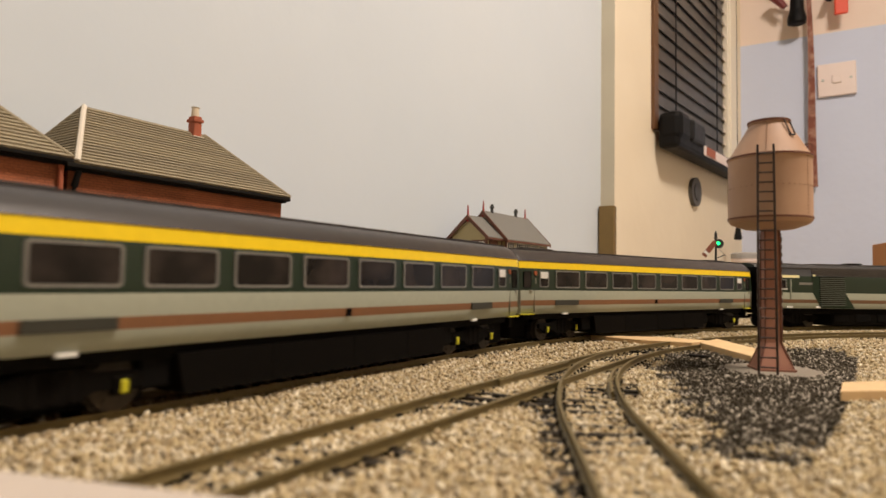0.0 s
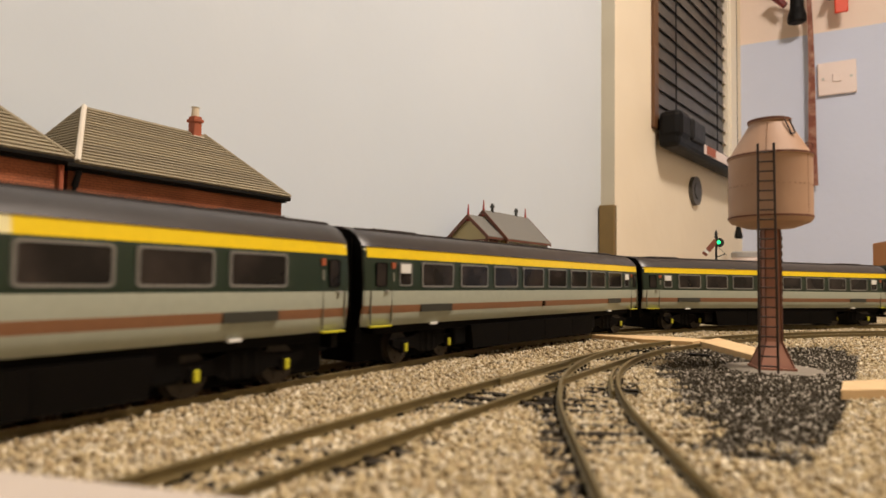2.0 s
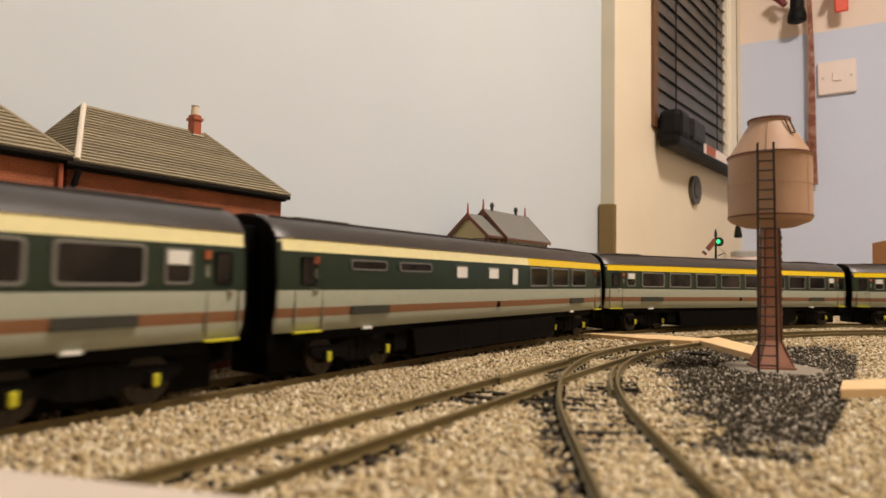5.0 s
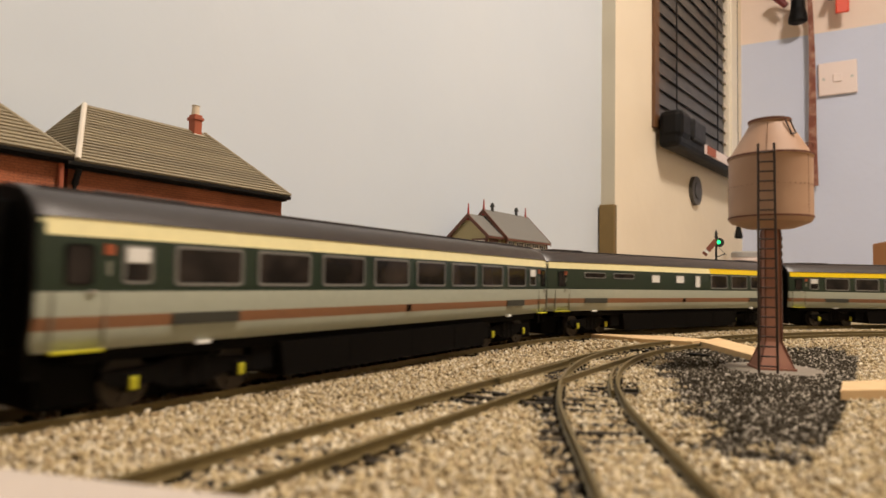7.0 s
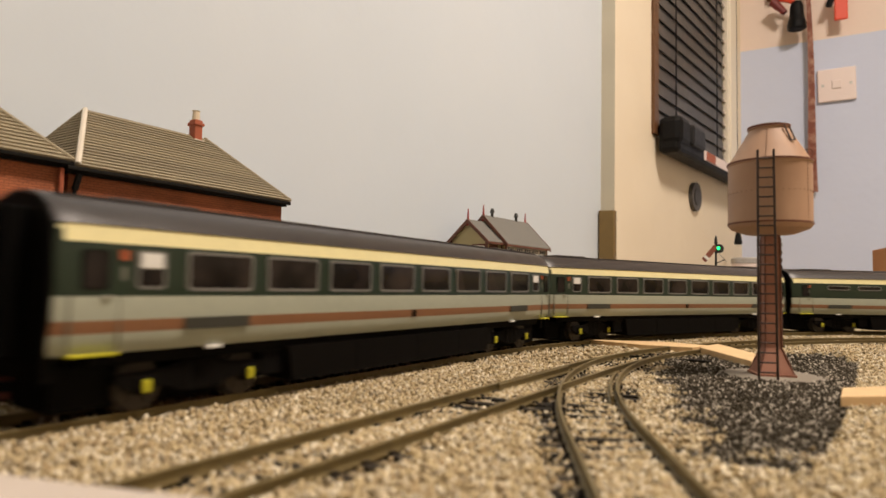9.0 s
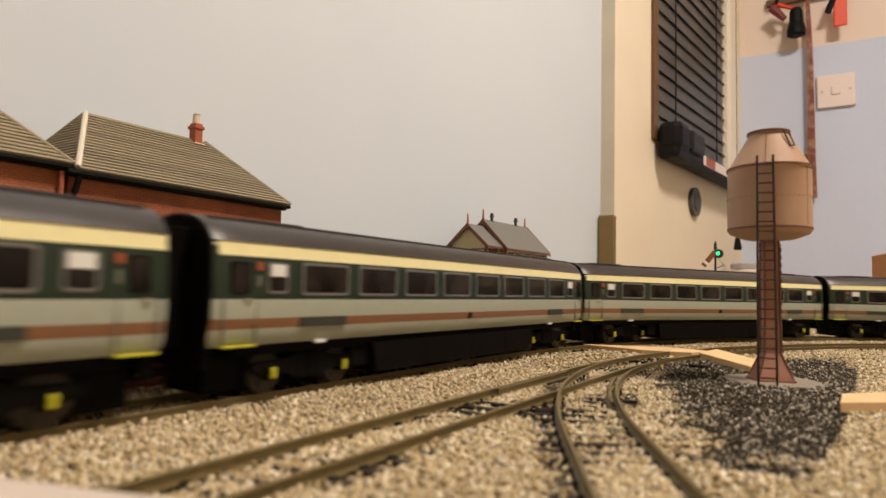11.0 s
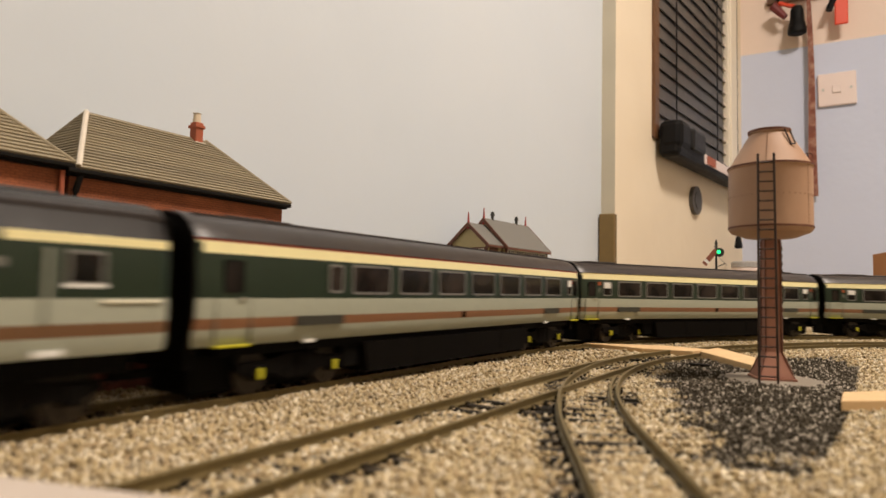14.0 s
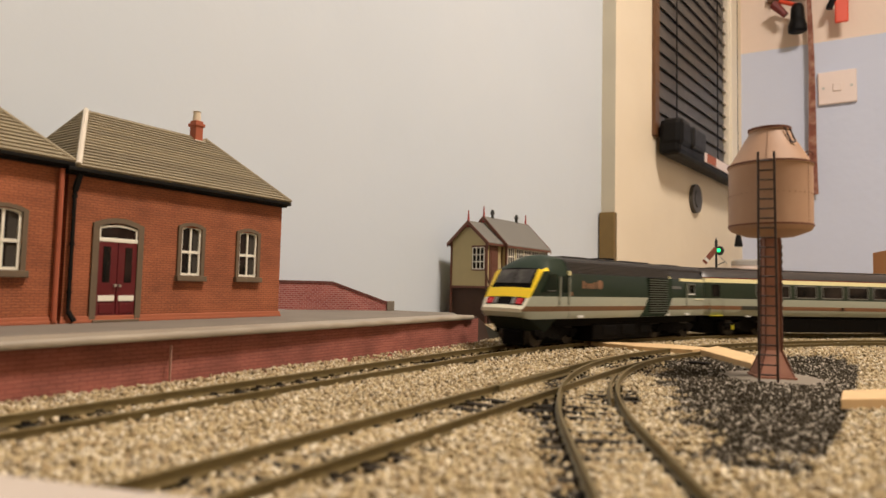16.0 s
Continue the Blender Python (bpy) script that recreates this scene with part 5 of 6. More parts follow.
# door
bm = bmesh.new()
ring_prism(bm, arch_ring(-4.1, 20.6, PLAT + 1.0, 57.4, 2.6), arch_ring(-4.1, 15.8, PLAT + 1.0, 56.2, 1.8), "y", FRONT - 1.0, FRONT + 2)
dr = part("door", bm, stone_trim, right_block, "arched doorway with stone surround")
part("leaf", boxed(-12.0, -4.2, FRONT - 0.5, FRONT + 0.4, PLAT + 1.4, 50.6, 0.2), door_maroon, dr, "maroon door leaf")
part("leaf", boxed(-4.0, 3.8, FRONT - 0.5, FRONT + 0.4, PLAT + 1.4, 50.6, 0.2), door_maroon, dr, "maroon door leaf")
for a, b in ((-10.0, -7.0), (-1.2, 1.8)):
    part("glazed_panel", boxed(a, b, FRONT - 0.7, FRONT - 0.4, 34.5, 48.5, 0.2), dark_glass, dr)
for a, b in ((-11.3, -4.9), (-3.2, 3.1)):
    part("kick_plate", boxed(a, b, FRONT - 0.9, FRONT - 0.4, 27.2, 29.4, 0.15), white_trim, dr, "white plate")
    part("lower_panel", boxed(a + 0.6, b - 0.6, FRONT - 0.75, FRONT - 0.4, 22.4, 26.2, 0.2), door_maroon, dr)
for a in (-5.0, -3.2):
    part("door_knob", disc(bmesh.new(), (a, FRONT - 1.0, 33.3), (0, 1, 0), 0.55, 0.6, 10), chrome, dr)
part("fanlight", boxed(-12.0, 3.8, FRONT + 0.1, FRONT + 0.5, 51, 57.9), dark_glass, dr)
part("transom", boxed(-12.0, 3.8, FRONT - 0.7, FRONT + 0.3, 50.4, 51.8, 0.15), white_trim, dr, "white transom bar")
bm = bmesh.new()
ring_prism(bm, arch_ring(-4.1, 15.6, 51.2, 56.0, 1.2), arch_ring(-4.1, 14.2, 52.0, 55.4, 1.1), "y", FRONT - 0.4, FRONT + 0.3)
part("fanlight_frame", bm, white_trim, dr)
part("door_step", boxed(-13.4, 5.2, FRONT - 2.2, FRONT, PLAT, PLAT + 1.0, 0.2), stone_trim, dr)
sash(right_block, 28.8, 10.2, 38.2, 58.8, FRONT)
sash(right_block, 60.1, 11.0, 38.4, 59.0, FRONT)
# drain pipe at the joint
for xx, mm_ in ((-22.4, gutter_black),):
    bm = bmesh.new()
    rod(bm, (xx, FRONT - 1.6, PLAT + 4), (xx, FRONT - 1.6, 69), 0.75, 8)
    rod(bm, (xx, FRONT - 1.6, 68.6), (xx + 0.6, FRONT - 3.4, 74.6), 1.2, 8)
    rod(bm, (xx, FRONT - 1.6, PLAT + 4.4), (xx + 1.6, FRONT - 3.2, PLAT + 0.9), 1.0, 8)
    for z in (30, 48, 66):
        rod(bm, (xx, FRONT - 1.6, z), (xx, FRONT - 1.6, z + 1.0), 1.05, 8)
    part("drain_pipe", bm, mm_, right_block, "black drain pipe")
left_block = station_block(-150, -26.5, [(c_ - 5.8, c_ + 5.8, 38.2, 59.4) for c_ in (-110, -77, -44.6)], 76.4, "red brick station wing with white sash windows")
hip_roof(left_block, -152, -24.4, FRONT - 4.2, FRONT + 62.2, 78.6, 110.0, 33, 33, 20)
part("drain_pipe", rod(bmesh.new(), (-27.2, FRONT - 1.4, PLAT + 1), (-27.2, FRONT - 1.4, 76), 1.0, 8), pot_red, left_block, "red-brown drain pipe")
for cx in (-44.6, -77, -110):
    sash(left_block, cx, 11.6, 38.2, 58.6, FRONT)

# ---- low brick wall at the end of the platform ----
fence = thing("brick_wall", Matrix.Translation((-0.1075, 0.4005, 0)) @ Matrix.Rotation(radians(16), 4, "Z"), label="low red brick boundary wall with a sloping end", category="wall")
bm = bmesh.new()
prism(bm, [(0, PLAT), (74, PLAT), (74, PLAT + 4.6), (36, PLAT + 17.6), (0, PLAT + 17.6)], "y", -1.6, 1.6)
part("brickwork", bm, brick_fence, fence)
bm = bmesh.new()
prism(bm, [(0, PLAT + 17.6), (36.2, PLAT + 17.6), (74, PLAT + 4.6), (74, PLAT + 5.8), (36.4, PLAT + 18.8), (0, PLAT + 18.8)], "y", -2.2, 2.2)
part("coping", bm, mat("brick_dark", (0.14, 0.05, 0.045), 0.8, vary=0.2), fence, "dark brick coping")
part("end_post", boxed(73, 78, -2.6, 2.6, PLAT, PLAT + 6.4, 0.3), slab_stone, fence, "grey stone end post")

# ---- signal box ----
sb = thing("signal_box", Matrix.Translation((0.0393, 0.589, 0.0016)) @ Matrix.Rotation(radians(53), 4, "Z") @ Matrix.Diagonal((0.95, 0.95, 0.9665, 1)), label="cream and brown wooden signal box with slate roof", category="signal box")
EV, RG, FL = 79.0, 104.5, 36.5


def gable_block(x0, x1, hw, eave, ridge, name_wall):
    bm = bmesh.new()
    prism(bm, [(-hw, FL), (hw, FL), (hw, eave), (0, ridge - 1.5), (-hw, eave)], "x", x0, x1)
    part(name_wall, bm, box_cream, sb, "cream boarded wall")
    for s in (-1, 1):
        bm = bmesh.new()
        dz = (ridge - eave) / hw
        prism(bm, [(s * 0.0, ridge), (s * (hw + 3.5), eave - 3.5 * dz), (s * (hw + 3.5), eave - 3.5 * dz + 1.3), (0, ridge + 1.3)], "x", x0 - 3.0, x1 + 3.0)
        part("roof_slope", bm, slate, sb, "grey slate roof")
        for xe in (x0 - 3.6, x1 + 2.6):
            bm = bmesh.new()
            prism(bm, [(0, ridge - 2.6), (s * (hw + 3.7), eave - 3.5 * dz - 2.4), (s * (hw + 3.7), eave - 3.5 * dz + 1.5), (0, ridge + 1.6)], "x", xe, xe + 1.0)
            part("barge_board", bm, box_brown, sb, "brown barge board")
    for s in (-1, 1):
        zf = eave - 3.5 * (ridge - eave) / hw
        part("eaves_board", boxed(x0 - 3.2, x1 + 3.2, s * (hw + 3.6) - 0.4, s * (hw + 3.6) + 0.4, zf - 1.4, zf + 0.6, 0.1), box_brown, sb)
    for y in (-hw, hw):
        for xx in (x0, x1):
            part("corner_post", boxed(xx - 0.9, xx + 0.9, y - 0.9, y + 0.9, 1, eave, 0.15), box_brown, sb)
    part("floor_beam", boxed(x0 - 0.8, x1 + 0.8, -hw - 0.8, hw + 0.8, FL - 1.6, FL + 0.6, 0.2), box_brown, sb)


gable_block(0, 84, 25.5, EV, RG, "main_wall")
gable_block(-27, 0, 20.5, 79.5, 97.5, "porch_wall")
bm = bmesh.new()
box(bm, -24, 82, -22, 24, 0, FL - 1.2)
part("base", bm, box_base, sb, "dark brown timber base")


def box_window(x, y, w, h, z, along):
    n = 3
    if along == "y":
        fr = part("window", boxed(x - 0.7, x + 0.2, y - w / 2, y + w / 2, z, z + h, 0.1), dark_glass, sb)
        for i in range(n + 1):
            yy = y - w / 2 + w * i / n
            part("glazing_bar", boxed(x - 1.1, x - 0.5, yy - 0.45, yy + 0.45, z, z + h), white_trim, fr)
        for i in range(4):
            zz = z + h * i / 3
            part("glazing_bar", boxed(x - 1.15, x - 0.5, y - w / 2, y + w / 2, zz - 0.45, zz + 0.45), white_trim, fr)
    else:
        fr = part("window", boxed(x - w / 2, x + w / 2, y - 0.7, y + 0.2, z, z + h, 0.1), dark_glass, sb)
        for i in range(n + 1):
            xx = x - w / 2 + w * i / n
            part("glazing_bar", boxed(xx - 0.45, xx + 0.45, y - 1.1, y - 0.5, z, z + h), white_trim, fr)
        for i in range(4):
            zz = z + h * i / 3
            part("glazing_bar", boxed(x - w / 2, x + w / 2, y - 1.15, y - 0.5, zz - 0.45, zz + 0.45), white_trim, fr)


box_window(-27, -11.5, 13, 20, 53, "y")
part("window_surround", boxed(-27.6, -27, -19.4, -3.6, 51.4, 75, 0.2), box_brown, sb)
part("panel_strip", boxed(-27.7, -27, -20.4, -19.2, FL, 79, 0.1), box_brown, sb)
box_window(8.0, -25.5, 12, 24, 50, "x")
for i in range(4):
    box_window(25 + 16 * i, -25.5, 13, 14, 60, "x")
part("porch_door", boxed(-23, -8, -21.4, -20.4, FL, 75, 0.2), box_brown, sb, "brown door")
for zz in (41, 57):
    part("door_panel", boxed(-21, -10, -21.9, -21.3, zz, zz + 13, 0.2), box_brown, sb)
for (xx, zz) in ((-27, 97.5), (0, RG), (84, RG)):
    sp = part("finial", rod(bmesh.new(), (xx - 2, 0, zz - 5), (xx - 2, 0, zz + 11), 1.6, 8, 0.5), spike_red, sb, "red roof finial")
for xx in (14, 62):
    v_ = part("roof_vent", rod(bmesh.new(), (xx, 0, RG - 1), (xx, 0, RG + 7), 1.5, 10), signal_black, sb, "black roof vent")
    part("cowl", rod(bmesh.new(), (xx, 0, RG + 5), (xx, 0, RG + 9), 2.6, 10, 1.2), signal_black, v_)
st = part("staircase", boxed(-30, -27, -31, -21, FL - 1.5, FL, 0.1), box_base, sb, "dark timber steps")
for i in range(9):
    part("step", boxed(-29 + i * 2.6, -26 + i * 2.6, -32, -22, FL - 4.2 - i * 4.1, FL - 3.4 - i * 4.1), box_base, st)
for y in (-32.5, -21.8):
    part("handrail", rod(bmesh.new(), (-30, y, FL + 12), (-5, y, 10), 0.6, 6), box_base, st)
    part("stringer", rod(bmesh.new(), (-30, y, FL - 2), (-5, y, 1), 1.0, 6), box_base, st)

# ---- semaphore signal ----
sg = thing("semaphore_signal", Matrix.Translation((0.2755, 0.625, 0.0016)), label="model semaphore signal, arm lowered, green light lit", category="signal")
part("post", rod(bmesh.new(), (0, 0, 0), (0, 0, 82), 1.4, 10, 1.0), signal_black, sg)
part("finial", lathe(bmesh.new(), [(1.4, 82), (2.2, 83), (1.0, 84), (1.6, 85.5), (0.4, 90)], 10), signal_black, sg)
part("base", boxed(-7, 7, -7, 7, 0, 3, 0.4), signal_black, sg)
arm = part("arm", boxed(-19, 0, -1.6, -0.8, -2.6, 2.6, 0.2, Matrix.Translation((-0.001, -0.001, 0.079)) @ Matrix.Rotation(radians(-50), 4, "Y")), arm_red, sg, "red signal arm lowered")
part("stripe", boxed(-16.4, -13.6, -1.9, -1.5, -2.6, 2.6, 0.05, Matrix.Translation((-0.001, -0.001, 0.079)) @ Matrix.Rotation(radians(-50), 4, "Y")), white_print, arm, "white stripe")
part("spectacle", disc(bmesh.new(), (2.6, -1.6, 77), (0, 1, 0), 4.6, 0.6, 20), signal_black, sg, "black spectacle plate")
part("lens", disc(bmesh.new(), (1.4, -2.5, 77.3), (0, 1, 0), 1.8, 0.4, 16), green_led, sg, "glowing green lens")
part("lamp_case", boxed(0.5, 4.5, -1, 4, 73, 80, 0.4), signal_black, sg)
part("wire", rod(bmesh.new(), (2, -1, 72), (10, -2, 64), 0.3, 6), chrome, sg)
part("bracket", rod(bmesh.new(), (0, 0, 62), (9, 0, 66), 0.5, 6), signal_black, sg)

# ---- water tower ----
tw = thing("water_tower", Matrix.Translation((0.1305, 0.2470, 0.0)) @ Matrix.Rotation(radians(-10), 4, "Z"), label="tan conical-topped water tower with rusty mast and ladder", category="water tower")
part("footing", lathe(bmesh.new(), [(21, 0), (21, 2.7), (20.2, 3.3), (0.5, 3.4)], 8), slab_stone, tw, "octagonal grey stone footing")
bm = bmesh.new()
lathe(bm, [(2.0, 58.2), (9.0, 58.8), (14.2, 60.8), (15.0, 61.8), (15.3, 62.6), (15.2, 63.4), (15.1, 86.0), (15.5, 86.4), (15.5, 87.0), (14.9, 87.3), (7.3, 100.6), (7.7, 100.8), (7.7, 101.8), (6.8, 101.8), (6.6, 100.2), (1, 100.0)], 48)
tank = part("tank", bm, tank_paint, tw, "tan riveted tank")
tank.data.polygons.foreach_set("use_smooth", [abs(f.normal.z) < 0.7 for f in tank.data.polygons])
tank.data.set_sharp_from_angle(angle=radians(25))
part("top_rim", ring_prism(bmesh.new(), [(7.9 * math.cos(a * math.pi / 16), 7.9 * math.sin(a * math.pi / 16)) for a in range(32)], [(6.9 * math.cos(a * math.pi / 16), 6.9 * math.sin(a * math.pi / 16)) for a in range(32)], "z", 101.2, 102.1), rust_edge, tw)
for zz, rr in ((86.6, 15.6), (62.4, 15.4)):
    part("hoop", ring_prism(bmesh.new(), [(rr * math.cos(a * math.pi / 24), rr * math.sin(a * math.pi / 24)) for a in range(48)], [((rr - 0.8) * math.cos(a * math.pi / 24), (rr - 0.8) * math.sin(a * math.pi / 24)) for a in range(48)], "z", zz, zz + 0.7), rust_edge, tw)
bm = bmesh.new()
for a in range(44):
    w = 2 * math.pi * a / 44
    for zz in (74.6,):
        box(bm, 15.0, 15.35, -0.15, 0.15, zz, zz + 0.4, Matrix.Rotation(w, 4, "Z"))
for w in (-49, 60, 120):
    for i in range(17):
        box(bm, 15.0, 15.35, -0.15, 0.15, 64 + i * 1.35, 64.4 + i * 1.35, Matrix.Rotation(radians(w), 4, "Z"))
for w in (-112, 20, 90):
    for i in range(9):
        f = i / 9
        r_ = 14.9 - 7.6 * f
        box(bm, r_ - 0.1, r_ + 0.3, -0.15, 0.15, 87.6 + 13 * f, 88.0 + 13 * f, Matrix.Rotation(radians(w), 4, "Z"))
tagged(part("rivets", bm, rivet_tan, tw), kind="stuff")
# mast: square tapered column with a flared foot
bm = bmesh.new()
prev = None
for z, w in ((3.4, 6.4), (4.6, 6.3), (9.5, 4.4), (14.0, 2.9), (30, 2.6), (59, 2.65)):
    row = [bm.verts.new(Vector((sx * w, sy * w, z)) * MM) for sx, sy in ((1, 1), (-1, 1), (-1, -1), (1, -1))]
    if prev:
        for i in range(4):
            bm.faces.new((prev[i], prev[(i + 1) % 4], row[(i + 1) % 4], row[i]))
    else:
        bm.faces.new(row)
    prev = row
bm.faces.new(prev)
part("mast", bm, mast_paint, tw, "rust-red square mast")
for sx in (-1, 1):
    for sy in (-1, 1):
        bm = bmesh.new()
        prevp = None
        for z, w in ((3.6, 6.4), (9.5, 4.45), (14.0, 2.92), (58.0, 2.65)):
            p = (sx * w, sy * w, z)
            if prevp:
                rod(bm, prevp, p, 0.35, 6)
            prevp = p
        part("corner_angle", bm, rust_edge, tw)
part("base_flange", boxed(-7.0, 7.0, -7.0, 7.0, 3.3, 4.3, 0.2), mast_paint, tw)
part("chain_wheel", ring_prism(bmesh.new(), [(0.8 * math.cos(a * math.pi / 8), 20 + 6.4 * math.sin(a * math.pi / 8)) for a in range(16)], [(0.45 * math.cos(a * math.pi / 8), 20 + 5.8 * math.sin(a * math.pi / 8)) for a in range(16)], "x", 3.7, 4.2), signal_black, tw)
part("pipe", rod(bmesh.new(), (4.0, 0, 8), (4.0, 1.2, 27), 0.35, 6), chrome, tw, "thin bright pipe")
bm = bmesh.new()
for i in range(22):
    rod(bm, (3.2, -2.2, 57 - i * 1.5), (3.2 + (0.3 if i % 2 else -0.3), -2.2, 55.4 - i * 1.5), 0.4, 5)
part("chain", bm, ladder_dark, tw, "hanging chain")
for px, py, pz in ((4.6, -6.2, 99.5),):
    bm = bmesh.new()
    rod(bm, (px - 1.5, py - 1.5, pz + 1.5), (px, py - 4, pz - 5), 0.3, 6)
    rod(bm, (px + 0.5, py - 1, pz + 1.2), (px + 1.6, py - 3.8, pz - 4.8), 0.3, 6)
    rod(bm, (px, py - 4, pz - 5), (px + 1.6, py - 3.8, pz - 4.8), 0.3, 6)
    part("rail_hoop", bm, ladder_dark, tw)
bm = bmesh.new()
for a in range(8):
    w0, w1 = a * math.pi / 4, (a + 1) * math.pi / 4
    rod(bm, (12.2 + 1.6 * math.cos(w0), -6.5, 90.2 + 1.6 * math.sin(w0)), (12.2 + 1.6 * math.cos(w1), -6.5, 90.2 + 1.6 * math.sin(w1)), 0.25, 5)
rod(bm, (11.0, -6.5, 89), (12.2, -6.5, 91), 0.3, 5)
part("hand_wheel", bm, rust_edge, tw, "small rusty valve wheel")
# ladder in front
ld = part("ladder", rod(bmesh.new(), (-9.4, -15.8, 3.4), (-9.4, -16.6, 89.4), 0.45, 6), ladder_dark, tw, "dark iron ladder")
part("stile", rod(bmesh.new(), (-3.2, -16.8, 3.4), (-4.1, -17.6, 89.4), 0.45, 6), ladder_dark, ld)
for i in range(23):
    z = 6 + i * 3.64
    f = (z - 3.4) / 88
    part("rung", rod(bmesh.new(), (-9.4, -15.8 - 0.8 * f, z), (-3.2 - 0.9 * f, -16.8 - 0.8 * f, z), 0.32, 6), ladder_dark, ld)

# ---- loose ballast and ash: grains of stone ----
ASH = [(0.1035, 0.296), (0.0865, 0.2465), (0.0705, 0.1938), (0.0605, 0.1511), (0.0570, 0.1304), (0.0580, 0.1175), (0.0640, 0.1150), (0.0715, 0.1205), (0.0860, 0.1372), (0.1040, 0.1613), (0.1215, 0.1859), (0.156, 0.2348), (0.195, 0.2912), (0.215, 0.336), (0.190, 0.336), (0.140, 0.320)]


def in_ring(x, y, ring):
    inside = np.zeros(len(x), bool)
    for (x0, y0), (x1, y1) in zip(ring, ring[1:] + ring[:1]):
        cut = (y0 > y) != (y1 > y)
        inside ^= cut & (x < (x1 - x0) * (y - y0) / (y1 - y0 + 1e-12) + x0)
    return inside


ICO = bmesh.new()
bmesh.ops.create_icosphere(ICO, subdivisions=1, radius=1.0)
ICO_V = np.array([v.co[:] for v in ICO.verts])
ICO_F = np.array([[v.index for v in f.verts] for f in ICO.faces])
ICO.free()
OCT_V = np.array([(1, 0, 0), (-1, 0, 0), (0, 1, 0), (0, -1, 0), (0, 0, 1), (0, 0, -1)], float)
OCT_F = np.array([(0, 2, 4), (2, 1, 4), (1, 3, 4), (3, 0, 4), (2, 0, 5), (1, 2, 5), (3, 1, 5), (0, 3, 5)])


def grains(name, xy, z, size, rng, material, label, base, parent=None):
    bv, bf = base
    n, k = len(xy), len(bv)
    jit = 1 + rng.uniform(-0.38, 0.38, (n, k, 1))
    sc = size[:, None, None] * rng.uniform(0.65, 1.25, (n, 1, 3))
    a = rng.uniform(0, 2 * math.pi, n)
    b = rng.uniform(0, 2 * math.pi, n)
    p = bv[None] * jit * sc
    ca, sa, cb_, sb_ = np.cos(a)[:, None], np.sin(a)[:, None], np.cos(b)[:, None], np.sin(b)[:, None]
    y1, z1 = p[..., 1] * cb_ - p[..., 2] * sb_, p[..., 1] * sb_ + p[..., 2] * cb_
    x2, y2 = p[..., 0] * ca - y1 * sa, p[..., 0] * sa + y1 * ca
    co = np.stack([x2 + xy[:, :1], y2 + xy[:, 1:2], z1 + z[:, None]], -1).reshape(-1, 3)
    fa = (bf[None] + (np.arange(n) * k)[:, None, None]).reshape(-1, 3)
    me = bpy.data.meshes.new(name)
    me.vertices.add(len(co))
    me.vertices.foreach_set("co", co.ravel())
    me.loops.add(fa.size)
    me.loops.foreach_set("vertex_index", fa.ravel().astype(np.int32))
    me.polygons.add(len(fa))
    me.polygons.foreach_set("loop_start", np.arange(0, fa.size, 3, dtype=np.int32))
    me.update(calc_edges=True)
    me.validate()
    me.materials.append(material)
    ob = new(name, me)
    return tagged(ob, label=label, category="ballast", kind="stuff")


def line_distance(x, y, stations):
    best = np.full(len(x), 9.0)
    for (p, h) in stations:
        c, sn = math.cos(h), math.sin(h)
        dx, dy = x - p[0], y - p[1]
        al, ac = dx * c + dy * sn, np.abs(-dx * sn + dy * c)
        ok = np.abs(al) < 0.008
        best = np.where(ok & (ac < best), ac, best)
    return best


def scatter(rng, count, y0, y1, smin, smax):
    y = np.sqrt(rng.uniform(y0 * y0, y1 * y1, count))
    x = rng.uniform(-0.80, 0.80, count) * y
    return x, y, rng.uniform(smin, smax, count)


FINE_A = [oval(s) for s in np.arange(-0.24, 0.85, 0.006)]
FINE_B = [oval(s, OFF_B) for s in np.arange(-0.2, 0.85, 0.006)]
FINE_C = [siding(f) for f in np.arange(0.0, 1.9, 0.03)]


def siding_side(x, y):
    """Metres to the left of the siding, as seen on the way in."""
    best, near = np.full(len(x), -9.0), np.full(len(x), 9.0)
    for p, h in [siding(f) for f in np.arange(0.5, 1.9, 0.03)]:
        dx, dy = x - p[0], y - p[1]
        r = np.hypot(dx, dy)
        side = np.where(dx < 0, 1.0, -1.0) * r
        best = np.where(r < near, side, best)
        near = np.minimum(r, near)
    return best


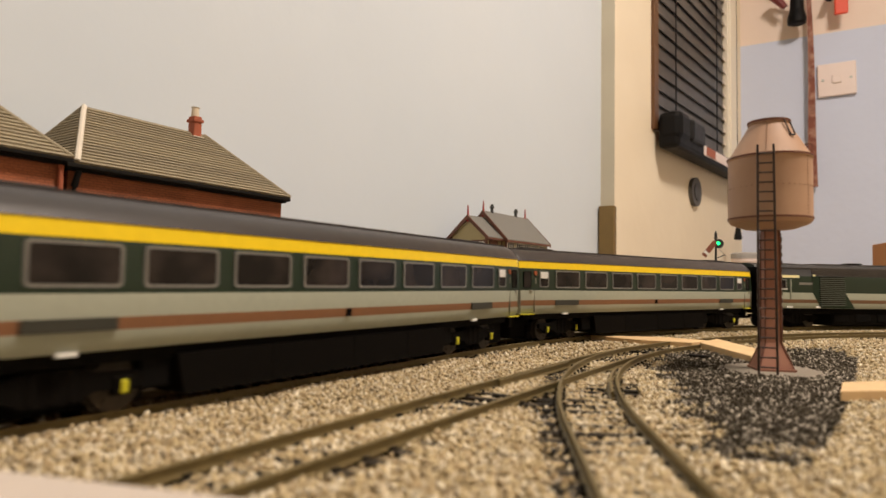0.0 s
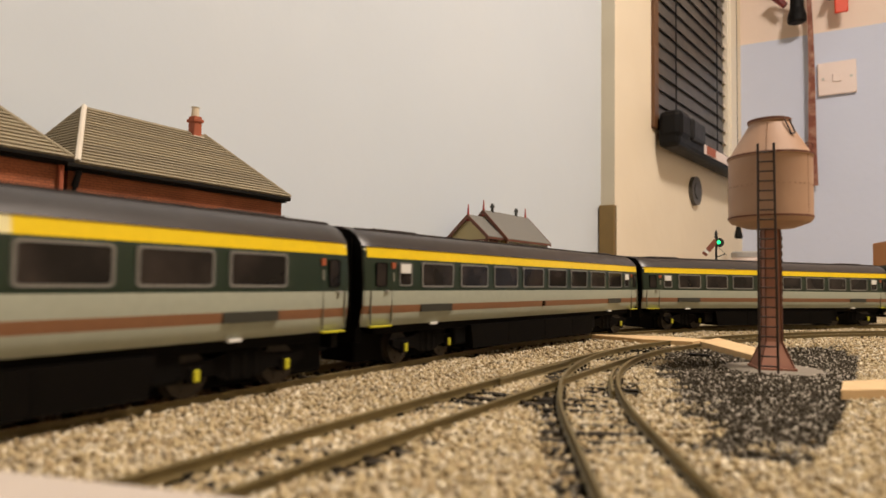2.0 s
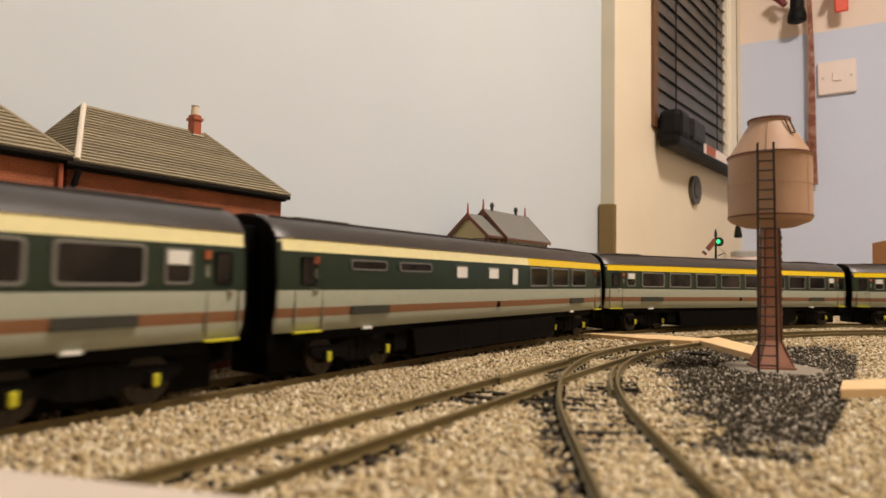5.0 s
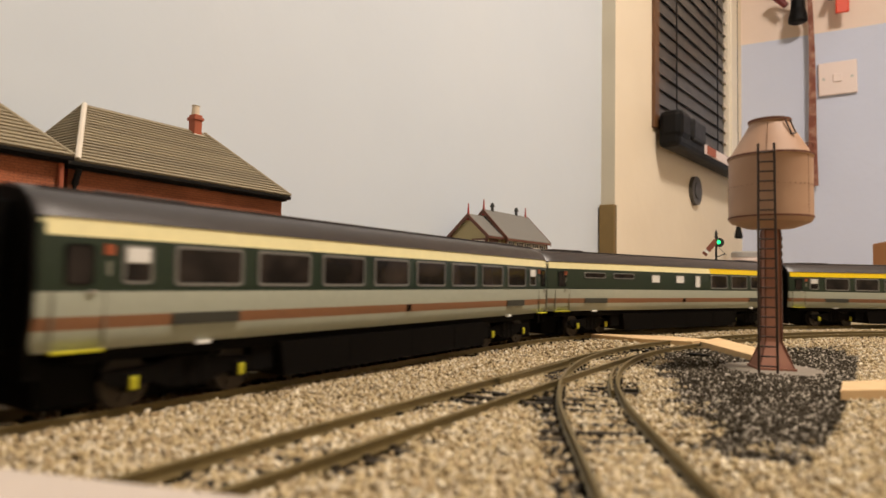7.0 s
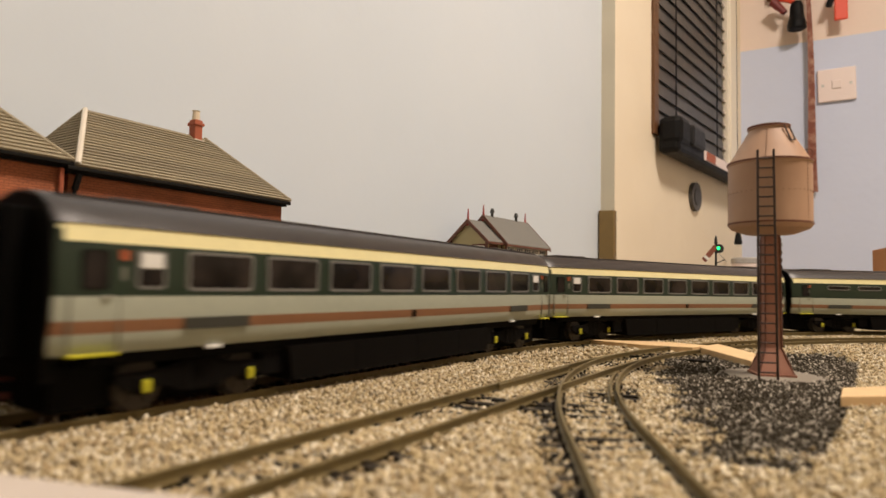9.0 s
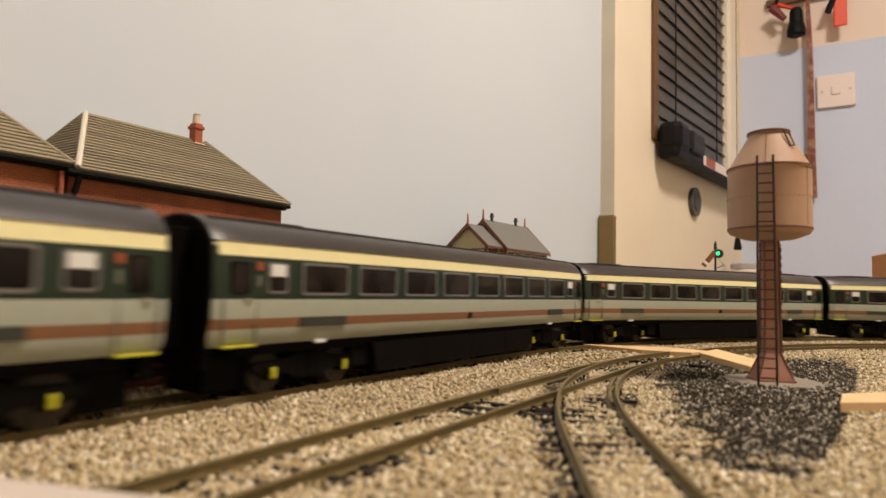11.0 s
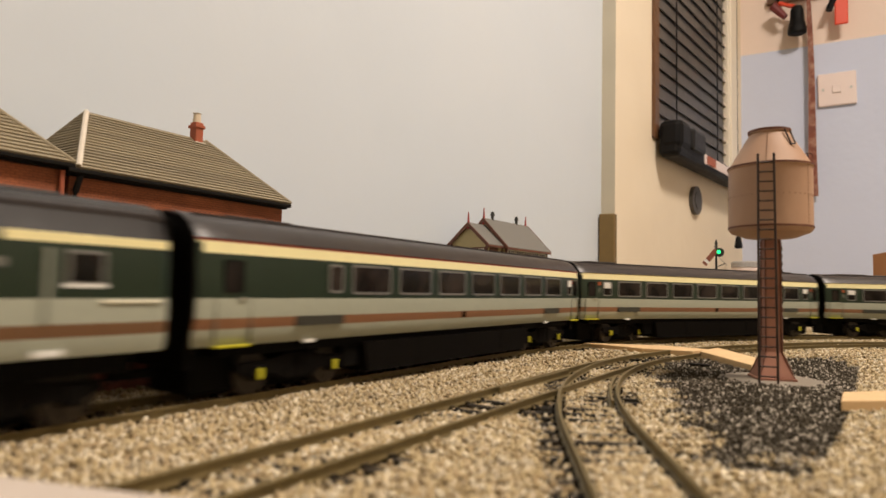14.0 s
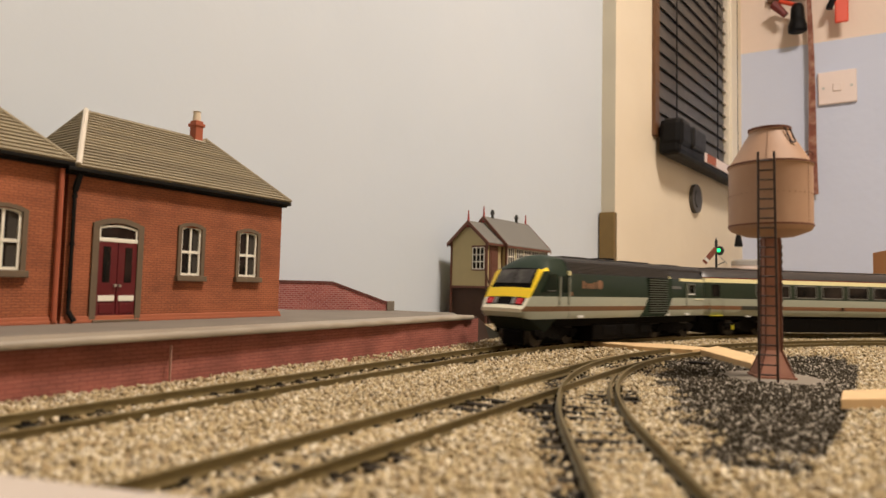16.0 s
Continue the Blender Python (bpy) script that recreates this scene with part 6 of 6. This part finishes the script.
def lay(name, seed, count, y0, y1, smin, smax, base):
    rng = np.random.default_rng(seed)
    x, y, size = scatter(rng, count, y0, y1, smin, smax)
    q = (np.stack([x, y], 1) - O2)
    off, al = q @ N2, q @ D2
    keep = ~((off > 0.0335) & (al < 0.19)) & (off < 0.160)
    keep &= np.hypot(x - 0.1305, y - 0.247) > 0.0195 + rng.uniform(-0.003, 0.002, len(x))
    wob = 0.007 * np.sin(x * 210 + 3 * np.sin(y * 160)) + rng.normal(0, 0.004, len(x))
    ash = in_ring(x + wob, y + wob * 1.3, ASH)
    near = np.minimum(np.minimum(line_distance(x, y, FINE_A), line_distance(x, y, FINE_B)), line_distance(x, y, FINE_C))
    # rails stay clear, sleepers are half covered, the shoulders heap up
    keep &= np.abs(near - 0.00865) > 0.0014
    between = near < 0.0072
    patchy = np.sin(x * 95 + 2.1 * np.sin(y * 70)) + np.sin(y * 120 - x * 40) + rng.normal(0, 0.5, len(x))
    keep &= ~(between & (patchy > 0.7))
    keep &= ~((near > 0.0098) & (near < 0.0155) & (patchy > 0.9))
    left = siding_side(x, y)
    earth = (left > 0.0098) & (left < 0.0165 + rng.normal(0, 0.0015, len(x))) & (y < 0.225)
    keep &= ~(earth & (rng.uniform(0, 1, len(x)) < 0.3))
    ash |= earth & (rng.uniform(0, 1, len(x)) < 0.72)
    z = 0.0020 + rng.uniform(-0.0002, 0.0011, len(x)) + 0.0004 * np.sin(x * 60) * np.sin(y * 55)
    sunk = 0.00128 + 0.0004 * np.clip(1.2 - patchy, 0, 2.4)
    z = np.where(between, sunk + rng.uniform(-0.0002, 0.0004, len(x)), z)
    z = np.where((near > 0.0098) & (near < 0.0155) & (patchy > 0.2), sunk + 0.0003, z)
    z = np.where(near > 0.030, z + 0.0006, z)
    z = np.where(earth, 0.0015 + rng.uniform(0, 0.0009, len(x)), z)
    m1, m2 = keep & ~ash, keep & ash
    grains(name, np.stack([x, y], 1)[m1], z[m1], size[m1], rng, ballast_stone, "sandy beige granite chippings laid as ballast", base)
    if m2.sum() > 20:
        grains("ash_ballast", np.stack([x, y], 1)[m2], z[m2] - 0.0003, size[m2] * 0.8, rng, ash_stone, "black ash with white flecks round the tower", base)


lay("ballast", 11, 42000, 0.055, 0.16, 0.00042, 0.00078, (ICO_V, ICO_F))
lay("ballast", 12, 85000, 0.16, 0.27, 0.00042, 0.00078, (OCT_V, OCT_F))
rng = np.random.default_rng(21)
ax, ay = rng.uniform(0.055, 0.21, 70000), rng.uniform(0.105, 0.335, 70000)
wob = 0.005 * np.sin(ax * 210 + 3 * np.sin(ay * 160)) + rng.normal(0, 0.003, 70000)
ok = in_ring(ax + wob, ay + wob * 1.3, ASH) & (np.hypot(ax - 0.1305, ay - 0.247) > 0.0200)
ok &= np.abs(line_distance(ax, ay, FINE_C) - 0.00865) > 0.0014
ok &= np.abs(line_distance(ax, ay, FINE_B) - 0.00865) > 0.0014
grains("ash_ballast", np.stack([ax, ay], 1)[ok], 0.0024 + rng.uniform(0, 0.0008, ok.sum()), rng.uniform(0.00028, 0.00052, ok.sum()), rng, ash_stone, "fine black ash with white flecks round the tower", (OCT_V, OCT_F))
lay("ballast", 13, 120000, 0.27, 0.62, 0.00050, 0.00090, (OCT_V, OCT_F))

motions()
